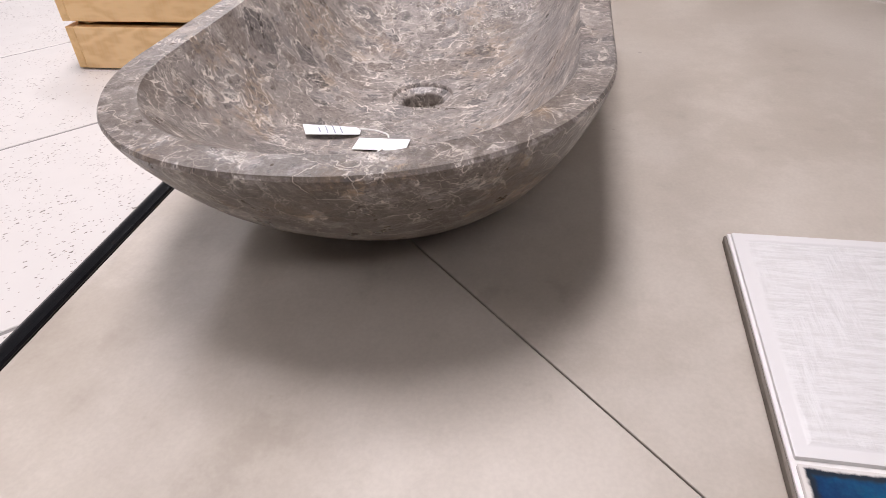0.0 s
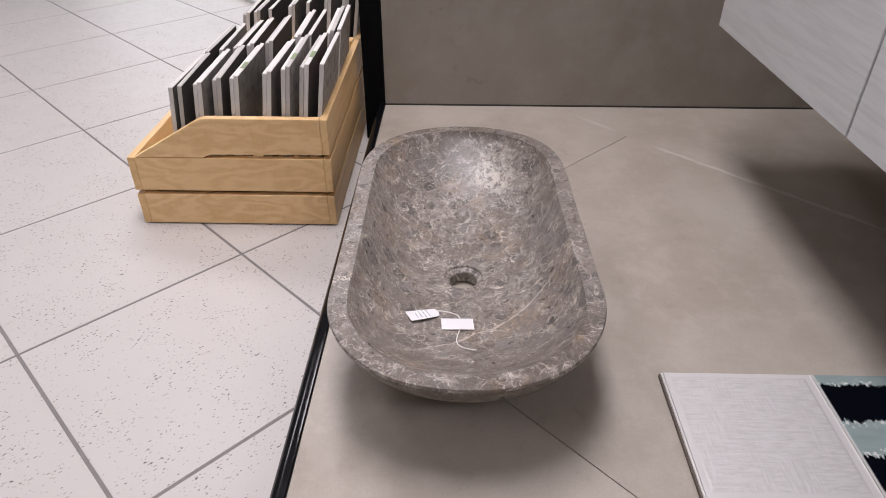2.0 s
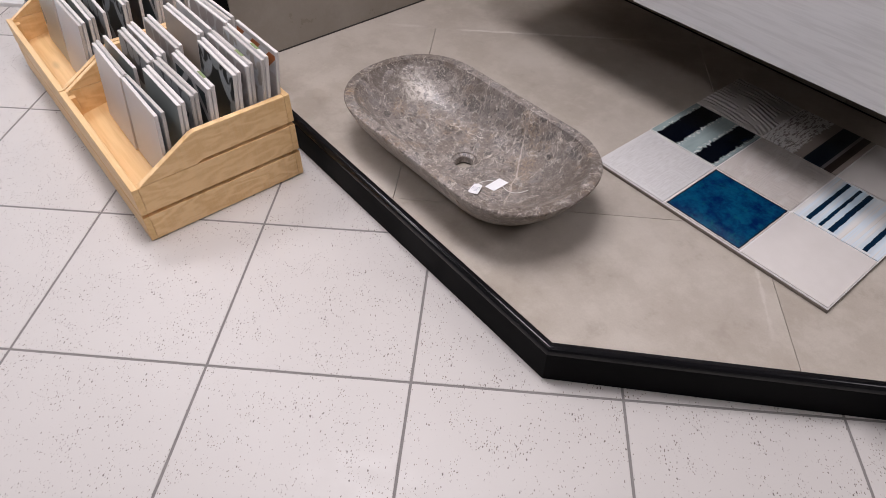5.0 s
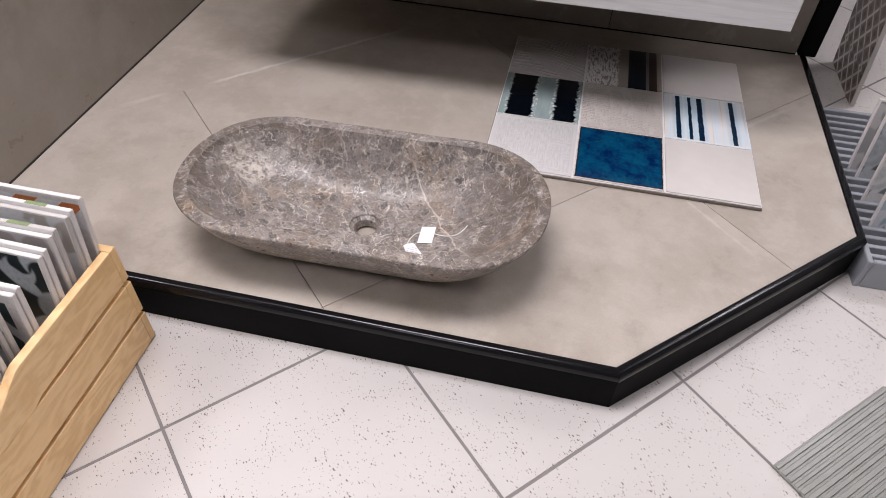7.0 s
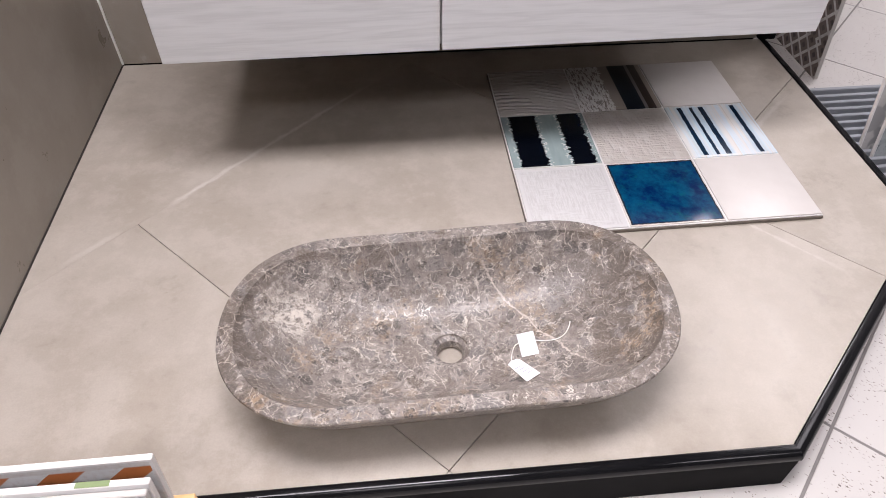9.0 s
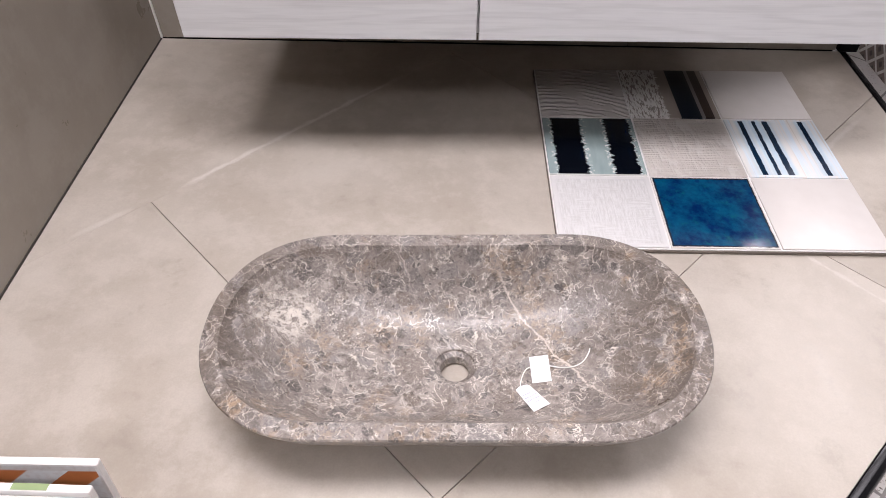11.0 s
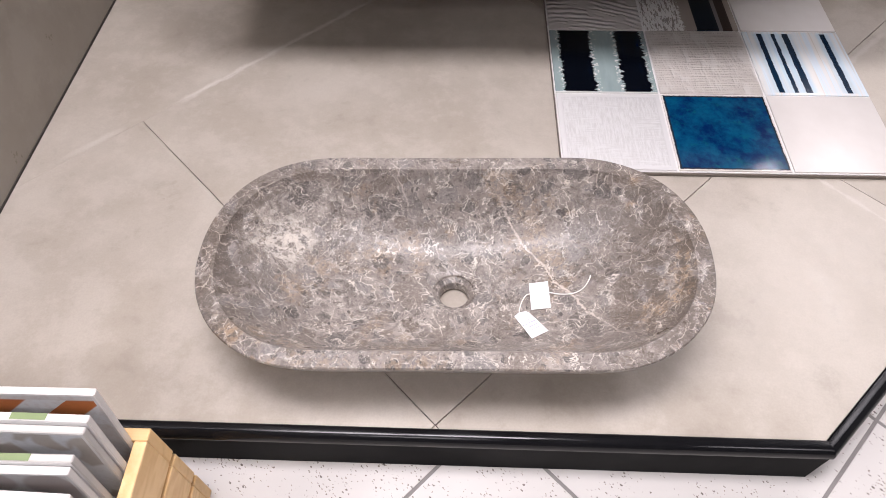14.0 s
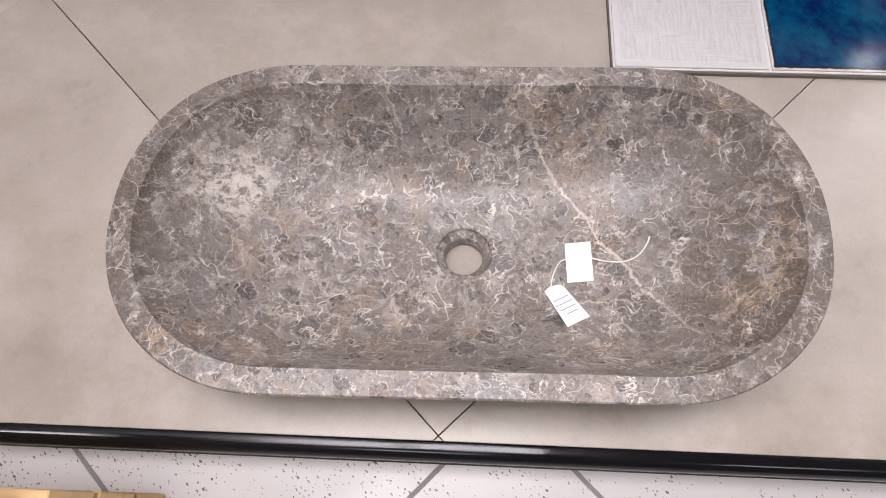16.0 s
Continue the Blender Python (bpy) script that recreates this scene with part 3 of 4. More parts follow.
def tube(points, r, sides=8, bm=None):
    bm = bm or bmesh.new()
    pts = [Vector(p) for p in points]
    rings = []
    for k, p in enumerate(pts):
        d = (pts[min(k + 1, len(pts) - 1)] - pts[max(k - 1, 0)]).normalized()
        a = d.cross(Vector((0.13, 0.21, 0.97))).normalized()
        b = d.cross(a)
        rings.append([bm.verts.new(p + r * (math.cos(t) * a + math.sin(t) * b)) for t in [2 * math.pi * i / sides for i in range(sides)]])
    for q, s in zip(rings, rings[1:]):
        for i in range(sides):
            bm.faces.new((q[i], q[(i + 1) % sides], s[(i + 1) % sides], s[i]))
    bm.faces.new(rings[0])
    bm.faces.new(rings[-1])
    return bm


def clip(poly, inside):
    """The part of a convex polygon that lies inside a convex, anticlockwise outline."""
    for (ax, ay), (bx, by) in zip(inside, inside[1:] + inside[:1]):
        out = []
        side = lambda p: (bx - ax) * (p[1] - ay) - (by - ay) * (p[0] - ax)
        for p, q in zip(poly, poly[1:] + poly[:1]):
            sp, sq = side(p), side(q)
            if sp >= 0:
                out.append(p)
            if sp * sq < 0:
                f = sp / (sp - sq)
                out.append((p[0] + f * (q[0] - p[0]), p[1] + f * (q[1] - p[1])))
        poly = out
        if len(poly) < 3:
            return []
    return poly


def spline(pts, n=8):
    """A smooth line through points."""
    pts = [Vector(p) for p in pts]
    out = []
    ext = [2 * pts[0] - pts[1]] + pts + [2 * pts[-1] - pts[-2]]
    for k in range(len(pts) - 1):
        a, b, c, d = ext[k:k + 4]
        for i in range(n):
            t = i / n
            out.append(0.5 * ((2 * b) + (c - a) * t + (2 * a - 5 * b + 4 * c - d) * t * t + (3 * b - a - 3 * c + d) * t ** 3))
    return out + [pts[-1]]


# ---- the room ----
def wall(name, x0, y0, x1, y1, z0=FLOOR - 0.02, z1=CEIL, m=M_PAINT, label="plain grey wall, out of view, closing the room"):
    return single(name, box(x0, y0, z0, x1, y1, z1), m, label, "wall", kind="structure")


WY0, WY1, WZ0, WZ1 = -3.1, -0.3, 0.15, 2.15
wall("wall_east", X1, Y0, X1 + 0.1, Y1)
wall("wall_south", X0 - 0.1, Y0 - 0.1, X1 + 0.1, Y0)
wall("wall_north", X0 - 0.1, Y1, X1 + 0.1, Y1 + 0.1)
_bm = box(X0 - 0.1, Y0, FLOOR - 0.02, X0, WY0, CEIL)
box(X0 - 0.1, WY1, FLOOR - 0.02, X0, Y1, CEIL, bm=_bm)
box(X0 - 0.1, WY0, FLOOR - 0.02, X0, WY1, WZ0, bm=_bm)
box(X0 - 0.1, WY0, WZ1, X0, WY1, CEIL, bm=_bm)
single("wall_west", _bm, M_PAINT, "plain grey wall, out of view, with a wide window opening", "wall", kind="structure")
single("ceiling", box(X0 - 0.1, Y0 - 0.1, CEIL, X1 + 0.1, Y1 + 0.1, CEIL + 0.1), M_CEIL, "plain grey ceiling, out of view, closing the room", "ceiling", kind="structure")
floor = single("floor", box(X0 - 0.1, Y0 - 0.1, FLOOR - 0.12, X1 + 0.1, Y1 + 0.1, FLOOR - 0.0009), M_GROUT, "white speckled square floor tiles laid diagonally with grey grout", "floor", kind="structure")

# ---- display platform ----
PLAT = [(-0.961, -0.467), (0.315, -0.475), (0.789, -0.033), (0.790, 0.720), (-0.961, 0.751)]
TRIM = 0.021


def outset(poly, d):
    out = []
    n = len(poly)
    for k in range(n):
        p, q, r = Vector(poly[k - 1]), Vector(poly[k]), Vector(poly[(k + 1) % n])
        a, b = (q - p).normalized(), (r - q).normalized()
        na, nb = Vector((a.y, -a.x)), Vector((b.y, -b.x))
        m = (na + nb).normalized()
        out.append(tuple(q + m * d / m.dot(na)))
    return out


platform = thing("display_platform", "low display platform tiled in taupe stone with glossy black edging", "platform")
part("carcass", prism(outset(PLAT, TRIM - 0.006), FLOOR, -0.0105), M_JOINT, platform)


def trim_run(name, k0, k1, profile, m, cut0=0.0):
    """One straight length of edging with mitred ends."""
    bm = bmesh.new()
    ends = []
    for k in (k0, k1):
        ring = []
        for d, z in profile:
            x, y = outset(PLAT, d)[k]
            ring.append(bm.verts.new((x, y, z)))
        ends.append(ring)
    n = len(profile)
    for i in range(n):
        bm.faces.new((ends[0][i], ends[1][i], ends[1][(i + 1) % n], ends[0][(i + 1) % n]))
    bm.faces.new(ends[0])
    bm.faces.new(ends[1][::-1])
    return bm


NOSE = [(0.0004, -0.010), (0.0004, 0.0015), (0.002, 0.003), (0.0095, 0.0035), (0.015, 0.0025), (0.019, -0.001), (0.021, -0.0065), (0.021, -0.012), (0.019, -0.0145), (0.012, -0.0145)]
SKIRT = [(0.010, -0.0147), (0.0175, -0.0147), (0.0185, -0.017), (0.0185, FLOOR + 0.0005), (0.010, FLOOR + 0.0005)]
for _k in (0, 1, 2):
    part("edge_trim", trim_run("edge_trim", _k, _k + 1, NOSE, M_BLACK), M_BLACK, platform, "glossy black rounded edge trim", smooth=35)
    part("skirting_board", trim_run("skirting_board", _k, _k + 1, SKIRT, M_BLACKM), M_BLACKM, platform, "black skirting board")

# ---- partition walls behind and beside the platform ----
WX = -0.961
_lw = thing("wall_partition_side", "taupe tiled display partition with a black edge profile", "wall", kind="structure")
part("tile_panel", box(WX - 0.05, -0.467, 0.0035, WX, 0.80, 2.1), M_WALL, _lw)
part("edge_post", box(WX - 0.055, -0.520, FLOOR, WX + 0.002, -0.4685, 2.12, 0.002), M_BLACKM, _lw, "black upright edge profile")
part("core", box(WX - 0.05, -0.467, FLOOR, WX - 0.002, 0.80, 0.003), M_BLACKM, _lw)
_bw = thing("wall_partition_back", "grey taupe tiled display partition behind the cabinet", "wall", kind="structure")
_ang = math.degrees(math.atan2(0.720 - 0.751, 0.790 + 0.957))
_bw.matrix_world = pose(WX, 0.751, 0, 0, 0, _ang)
for _a, _b in ((0.0035, 0.208), (0.2095, 0.6115), (0.613, 1.2125), (1.214, 1.740)):
    part("wall_tile", box(_a, 0.0, 0.0035, _b, 0.012, 2.1, 0.0006), M_BACK, _bw)
part("core", box(0.0, 0.0125, FLOOR, 1.742, 0.055, 2.1), M_BLACKM, _bw)
part("edge_post", box(1.7425, -0.012, 0.004, 1.790, 0.06, 2.12, 0.002), M_BLACKM, _bw, "black upright edge profile")
single("baseboard_joint", box(WX + 0.0003, -0.463, 0.0002, WX + 0.0022, 0.748, 0.0042), M_JOINT, "thin dark joint along the partition's foot", "joint", kind="structure")
single("corner_trim", box(WX + 0.0005, 0.744, 0.0045, WX + 0.0055, 0.7497, 2.1, 0.0008), M_WHITE, "thin white corner strip between two partitions", "trim", kind="structure")


# ---- stone basin ----
BC = (-0.186, -0.2705)
BL, BW, BZ = 0.703, 0.352, 0.1305


def stadium(length, width, n=112, power=2.15):
    """Outline of an oblong with rounded ends, by angle round the middle."""
    pts = []
    a, r = (length - width) / 2, width / 2
    m = n // 4
    quarter = []
    straight = max(2, int(m * 0.38))
    for k in range(straight):
        quarter.append((a * k / straight, r))
    for k in range(m - straight + 1):
        th = math.pi / 2 * (1 - k / (m - straight))
        c, s = math.cos(th), math.sin(th)
        quarter.append((a + r * abs(c) ** (2 / power), r * abs(s) ** (2 / power)))
    right = quarter + [(x, -y) for x, y in quarter[-2:0:-1]]
    left = [(-x, -y) for x, y in right]
    return right + left


def basin_mesh():
    bm = bmesh.new()
    outer = stadium(BL, BW)
    n = len(outer)
    inner = stadium(BL - 0.052, BW - 0.052)
    rings = []

    def circ(r):
        return [(r * math.cos(t), r * math.sin(t)) for t in [math.atan2(y * 1.35, x * 0.9) for x, y in inner]]

    def ring(pts, z, lumps=0.0):
        vs = []
        for x, y in pts:
            d = lumps * noise.noise(Vector((x * 14, y * 14, z * 20 + 3)))
            f = 1 + d / max(0.05, math.hypot(x, y))
            vs.append(bm.verts.new((x * f, y * f, z)))
        rings.append(vs)

    hole = circ(0.0214)
    ring(hole, 0.0006)
    # underside and outer wall, from the foot up
    table = ((0.0006, 1.06), (0.004, 1.0), (0.012, 0.91), (0.022, 0.79), (0.035, 0.65), (0.05, 0.50), (0.065, 0.37), (0.08, 0.26), (0.095, 0.165), (0.108, 0.092), (0.118, 0.04), (0.1235, 0.014))
    for z, e in table:
        ring(stadium(BL - 0.25 * e, BW - 0.15 * e), z, 0.0012)
    ring(outer, BZ - 0.0025, 0.001)
    ring(stadium(BL - 0.003, BW - 0.003), BZ, 0.001)
    # rim and bowl
    ring(stadium(BL - 0.0495, BW - 0.0495), BZ, 0.001)
    ring(inner, BZ - 0.003, 0.001)
    base = circ(0.0318)
    zb = 0.0255
    for k in range(1, 21):
        t = k / 20
        s = 1 - t
        f = s ** 0.62 if s > 0 else 0
        pts = [(bx + (ix - bx) * f, by + (iy - by) * f) for (ix, iy), (bx, by) in zip(inner, base)]
        z = zb + (BZ - 0.003 - zb) * (f ** 3.1 * 0.85 + 0.15 * f ** 1.4)
        ring(pts, z, 0.0006)
    ring(circ(0.0306), zb - 0.001)
    ring(circ(0.0298), zb - 0.004)
    ring(circ(0.0234), zb - 0.0075)
    ring(circ(0.0222), zb - 0.0085)
    ring(circ(0.0216), zb - 0.0105)
    for a, b in zip(rings, rings[1:]):
        for i in range(n):
            bm.faces.new((a[i], a[(i + 1) % n], b[(i + 1) % n], b[i]))
    for i in range(n):
        bm.faces.new((rings[-1][i], rings[-1][(i + 1) % n], rings[0][(i + 1) % n], rings[0][i]))
    return bm


basin = single("stone_basin", basin_mesh(), M_MARBLE, "oblong grey-brown marble wash basin with a drain hole", "wash basin", smooth=38)
BPOSE = pose(*BC, 0.0042, 0.5, -0.8, 0.4)        # it stands a little tipped
basin.matrix_world = BPOSE
from mathutils.bvhtree import BVHTree
_bt = BVHTree.FromPolygons([BPOSE @ v.co for v in basin.data.vertices], [tuple(p.vertices) for p in basin.data.polygons])


def bowl(x, y, up=0.0):
    hit = _bt.ray_cast(Vector((x, y, 0.3)), Vector((0, 0, -1)))
    return Vector((x, y, hit[0].z + up))


def card(corners, notch=False):
    """A stiff card whose outline rests on the bowl."""
    pts = [bowl(*c, 0.0012) for c in corners]
    mid = sum(pts, Vector()) / len(pts)
    nrm = (pts[1] - pts[0]).cross(pts[-1] - pts[0]).normalized()
    nrm = nrm if nrm.z > 0 else -nrm
    flat = [p - nrm * nrm.dot(p - mid) for p in pts]
    spots = [a.lerp(b, k / 5) for a in flat for b in flat for k in range(6)]
    lift = max(0.0, max(bowl(p.x, p.y).z + 0.0006 - p.z for p in spots))
    flat = [p + Vector((0, 0, lift)) for p in flat]
    bm = bmesh.new()
    lo = [bm.verts.new(p) for p in flat]
    hi = [bm.verts.new(p + nrm * 0.0006) for p in flat]
    n = len(flat)
    bm.faces.new(hi)
    bm.faces.new(lo[::-1])
    for k in range(n):
        bm.faces.new((lo[k], lo[(k + 1) % n], hi[(k + 1) % n], hi[k]))
    return bm, flat, nrm


tag = thing("price_tag", "two small white card price tags tied with white thread", "price tag")
_bm, _fa, _na = card([(-0.0745, -0.258), (-0.0465, -0.256), (-0.045, -0.302), (-0.073, -0.304)])
part("blank_card", _bm, M_PAPER, tag, "blank white card")
_bm, _fb, _nb = card([(-0.098, -0.314), (-0.092, -0.308), (-0.081, -0.306), (-0.076, -0.310), (-0.052, -0.345), (-0.076, -0.356)])
_wc = part("written_card", _bm, M_PAPER, tag, "white card with faint handwriting")
_u = (_fb[4] - _fb[3]).normalized()
_v = (_fb[5] - _fb[4]).normalized()
for _i, (_a, _b, _c) in enumerate(((0.010, 0.003, 0.021), (0.017, 0.002, 0.023), (0.024, 0.003, 0.022), (0.031, 0.005, 0.018))):
    _p = _fb[3] + _u * _a * 0.95 + _nb * 0.0008
    _bm = bmesh.new()
    for _s in range(5):
        _s0, _s1 = _b + (_c - _b) * _s / 5, _b + (_c - _b) * (_s + 0.72) / 5
        _q = [_p + _v * _s0, _p + _v * _s1, _p + _v * _s1 + _u * 0.0011, _p + _v * _s0 + _u * 0.0011]
        _lo = [_bm.verts.new(c) for c in _q]
        _hi = [_bm.verts.new(c + _nb * 0.0001) for c in _q]
        _bm.faces.new(_hi)
        for _k in range(4):
            _bm.faces.new((_lo[_k], _lo[(_k + 1) % 4], _hi[(_k + 1) % 4], _hi[_k]))
    part("ink_line", _bm, M_INK, _wc)
_st = [bowl(-0.091, -0.309, 0.003), bowl(-0.088, -0.295, 0.004), bowl(-0.081, -0.281, 0.004), bowl(-0.073, -0.277, 0.004)]
part("thread", tube(spline(_st), 0.0008), M_STRING, tag)
_st = [bowl(-0.047, -0.276, 0.003), bowl(-0.030, -0.280, 0.0015), bowl(-0.012, -0.281, 0.0015), bowl(0.002, -0.275, 0.002), bowl(0.011, -0.263, 0.003), bowl(0.014, -0.255, 0.003)]
part("thread", tube(spline(_st), 0.0009), M_STRING, tag)

# ---- board of nine glazed sample tiles ----
board = thing("sample_board", "square board of nine glazed sample tiles, plain, striped and deep blue", "tile sample")
part("backing", box(-0.001, -0.003, 0.0004, 0.604, 0.602, 0.0075, 0.0008), M_EDGE, board, "brown board edge")
part("grout_bed", box(0.0005, -0.0015, 0.0076, 0.6025, 0.6005, 0.0103, 0.0006), M_BISQUE, board, "white grout")
KINDS = [["linen", "blue", "cream"], ["stripes", "ribbed", "lines"], ["combed", "weathered", "cream"]]
_glz = {}
for _i in range(3):
    for _j in range(3):
        _k = KINDS[_i][_j]
        _glz.setdefault(_k, glaze(_k))
        _ob = part("glazed_tile", box(0.0018, 0.0018, -0.0015, 0.1982, 0.1982, 0.0022, 0.0011, seg=2), _glz[_k], board, {"blue": "deep blue glazed tile", "stripes": "tile with black and sea-green stripes", "lines": "pale tile with blue lines", "weathered": "tile with dark bands", "linen": "white linen-textured tile", "ribbed": "beige ribbed tile", "combed": "beige combed tile", "cream": "plain cream tile"}[_k], smooth=40)
        _ob.location = (0.001 + 0.2005 * _j, -0.001 + 0.2005 * _i, 0.0108)

# ---- wall-hung vanity cabinet ----
CX0, CX1, CY, CZ, CSPLIT = -0.668, 0.584, 0.226, 0.291, -0.154
vanity = thing("vanity_cabinet", "wall-hung vanity cabinet with pale grey wood-grain drawers", "cabinet")
part("body", box(CX0 + 0.004, CY + 0.021, CZ + 0.003, CX1 - 0.004, 0.722, 0.80), M_ASH, vanity)
# unseen panel, added to keep the space below the cabinet dark
part("bottom_panel", box(CX0 + 0.006, CY + 0.022, CZ + 0.0003, CX1 - 0.006, 0.720, CZ + 0.0028), M_UNDER, vanity, "unseen dark panel added to deepen the shade below")
part("handle_rail", box(CX0 + 0.006, CY + 0.014, 0.505, CX1 - 0.006, CY + 0.0205, 0.565, 0.001), M_GREYRAIL, vanity, "grey recessed handle rail")
part("side_panel", box(CX0, CY + 0.004, CZ, CX0 + 0.0038, 0.722, 0.80), M_ASH, vanity)
part("side_panel", box(CX1 - 0.0038, CY + 0.004, CZ, CX1, 0.722, 0.80), M_ASH, vanity)
for _a, _b in ((CX0, CSPLIT - 0.002), (CSPLIT + 0.002, CX1)):
    for _z0, _z1 in ((CZ, 0.519), (0.551, 0.80)):
        part("drawer_front", box(_a, CY, _z0, _b, CY + 0.0195 if _z0 > 0.5 else CY + 0.0135, _z1, 0.0012), M_ASH, vanity)
part("divider_clip", box(CSPLIT - 0.006, CY + 0.004, 0.524, CSPLIT + 0.006, CY + 0.0135, 0.548, 0.001), M_WHITE, vanity, "small white clip")

# ---- wooden display crates with standing sample tiles ----
CRX, CRY0, CRY1, CRL, CRZ = -0.525, -0.945, -0.534, 0.508, 0.146
TH = 0.015


def crate(at, label):
    """Pine crate; its sloped end faces +x, its low side -y. The origin is the foot of its near low corner."""
    t = thing("display_crate", label, "crate", "crates of tile samples", at=at)
    w, h, zm = CRY1 - CRY0, CRZ - FLOOR, 0.156
    bot, mid = (0.003, 0.0725), (0.0815, zm)
    for x1 in (0.0, -CRL + TH):
        x0 = x1 - TH
        part("end_slat", box(x0, TH + 0.0003, bot[0], x1, w - TH - 0.0003, bot[1], 0.0012), M_PLY, t)
        part("end_slat", box(x0, TH + 0.0003, mid[0], x1, w - TH - 0.0003, mid[1], 0.0012), M_PLY, t)
        poly = [(0.018, zm + 0.0008), (0.155, zm + 0.0008), (0.172, zm + 0.0095), (w - TH - 0.0003, zm + 0.0095), (w - TH - 0.0003, h), (0.172, h), (0.160, h - 0.003)]
        part("sloped_end_slat", slab(poly, 0, x0, x1, 0.001), M_PLY, t)
    xa, xb = -CRL + TH + 0.0003, -TH - 0.0003
    for y0, tops in ((0.0, 2), (w - TH, 3)):
        for z0, z1 in (bot, mid, (zm + 0.0095, h))[:tops]:
            part("side_slat", box(-CRL, y0, z0, 0.0, y0 + TH, z1, 0.0012), M_PINE[0], t)
    for y in (TH + 0.0003, w - 2 * TH - 0.0003):
        for x in (xa, xb - 0.018):
            part("corner_block", box(x, y, 0.003, x + 0.018, y + TH, zm - 0.01, 0.001), M_PINE[2], t)
    part("bottom_board", box(xa, TH + 0.0004, 0.0005, xb, w - TH - 0.0004, 0.010), M_PINE[0], t)
    part("sloping_shelf", slab([(TH + 0.001, 0.070), (w - TH - 0.001, 0.137), (w - TH - 0.001, 0.147), (TH + 0.001, 0.080)], 0, xa, xb), M_PINE[0], t)
    return t


crate((CRX, CRY0, FLOOR), "open pine slat crate with sloped ends holding tile samples")
crate((CRX - CRL - 0.004, CRY0, FLOOR), "open pine slat crate with dark tile samples behind")

PAT = [
    cement_tile("cement_petal_dark", "petal", (0.016, 0.024, 0.025), (0.42, 0.46, 0.48), (0.34, 0.38, 0.39)),
    cement_tile("cement_ring_beige", "petal", (0.44, 0.405, 0.365), (0.60, 0.62, 0.64), (0.64, 0.65, 0.66)),
    cement_tile("cement_rays_orange", "rays", (0.52, 0.17, 0.055), (0.70, 0.70, 0.70), (0.60, 0.575, 0.555)),
    cement_tile("cement_cross_teal", "cross", (0.035, 0.055, 0.058), (0.60, 0.60, 0.60), (0.30, 0.31, 0.33)),
    cement_tile("cement_ring_green", "ring", (0.085, 0.095, 0.105), (0.42, 0.45, 0.46), (0.36, 0.39, 0.40)),
    plain("pale_blue_tile", (0.60, 0.635, 0.68), 0.35, 0.05, 20),
    plain("beige_tile", (0.52, 0.47, 0.41), 0.4, 0.1, 20),
    plain("charcoal_tile", (0.025, 0.026, 0.028), 0.3, 0.2, 20),
    cement_tile("cement_arcs_cream", "ring", (0.60, 0.59, 0.575), (0.40, 0.355, 0.335), (0.50, 0.49, 0.48)),
    plain("grey_green_tile", (0.33, 0.375, 0.365), 0.3, 0.16, 9),
    plain("white_glazed_tile", (0.70, 0.69, 0.68), 0.3, 0.03, 20),
]


def sample_mesh(face, body, w=0.2, h=0.2, th=0.009):
    bm = box(-w / 2, -th / 2, 0, w / 2, th / 2, h, 0.0012)
    me = mesh_of("sample_tile", bm, [PAT[face] if isinstance(face, int) else face, body, M_CLAY])
    for p in me.polygons:
        p.material_index = 0 if p.normal.y < -0.9 else 2 if p.normal.y > 0.9 else 1
    return me


_cache = {}


def sample(face, body, x, y, z, lean, yaw=0.0, h=0.2, w=0.2, th=0.009, label="", group="tile samples in the crates"):
    key = (face if isinstance(face, int) else face.name, body.name, h, w, th)
    me = _cache.setdefault(key, None) or sample_mesh(face, body, w, h, th)
    _cache[key] = me
    ob = new("sample_tile", me)
    ob.matrix_world = pose(x, y, z, -lean, 0, yaw)
    return tagged(ob, label, "tile sample", group)


LBL = {0: "black cement tile sample with pale grey petals, in a crate", 1: "beige tile sample with pale grey petals, in a crate", 2: "white and orange rayed tile sample in a crate",
       3: "white-bordered tile sample with dark teal cross, in a crate", 4: "dark grey ring-patterned tile sample in a crate", 5: "pale blue-white plain tile sample in a crate",
       6: "plain beige tile sample standing in a crate", 7: "plain charcoal tile sample standing in a crate", 8: "cream tile sample with brown arcs, in a crate",
       9: "plain grey-green glazed tile sample in a crate", 10: "plain white glazed tile sample standing in a crate"}
M_MARK = plain("green_edge_mark", (0.20, 0.26, 0.12), 0.6, 0.08, 60)
rng = random.Random(4)
# middle of each column, then (face, distance from the crate's low side, whether a second tile is glued behind, green mark)
cols = [
    (-0.648, [(5, 0.089, 0, 0), (5, 0.1005, 0, 0), (9, 0.139, 1, 0), (4, 0.172, 1, 0), (3, 0.213, 1, 1), (0, 0.274, 1, 0), (8, 0.311, 1, 1), (1, 0.347, 1, 1), (2, 0.3815, 0, 0)]),
    (-0.856, [(5, 0.087, 1, 0), (9, 0.124, 0, 0), (4, 0.156, 1, 0), (1, 0.186, 1, 0), (8, 0.228, 1, 0), (6, 0.288, 1, 0), (10, 0.322, 0, 0), (8, 0.355, 1, 0), (1, 0.3815, 0, 0)]),
    (-1.162, [(5, 0.088, 1, 0), (9, 0.122, 1, 0), (4, 0.165, 0, 0), (0, 0.214, 1, 0), (7, 0.262, 0, 0), (3, 0.305, 1, 0), (10, 0.349, 1, 0), (1, 0.3815, 0, 0)]),
    (-1.372, [(9, 0.090, 1, 0), (7, 0.131, 0, 0), (4, 0.178, 1, 0), (0, 0.225, 0, 0), (7, 0.268, 1, 0), (6, 0.312, 1, 0), (8, 0.352, 0, 0), (7, 0.3815, 0, 0)]),
]
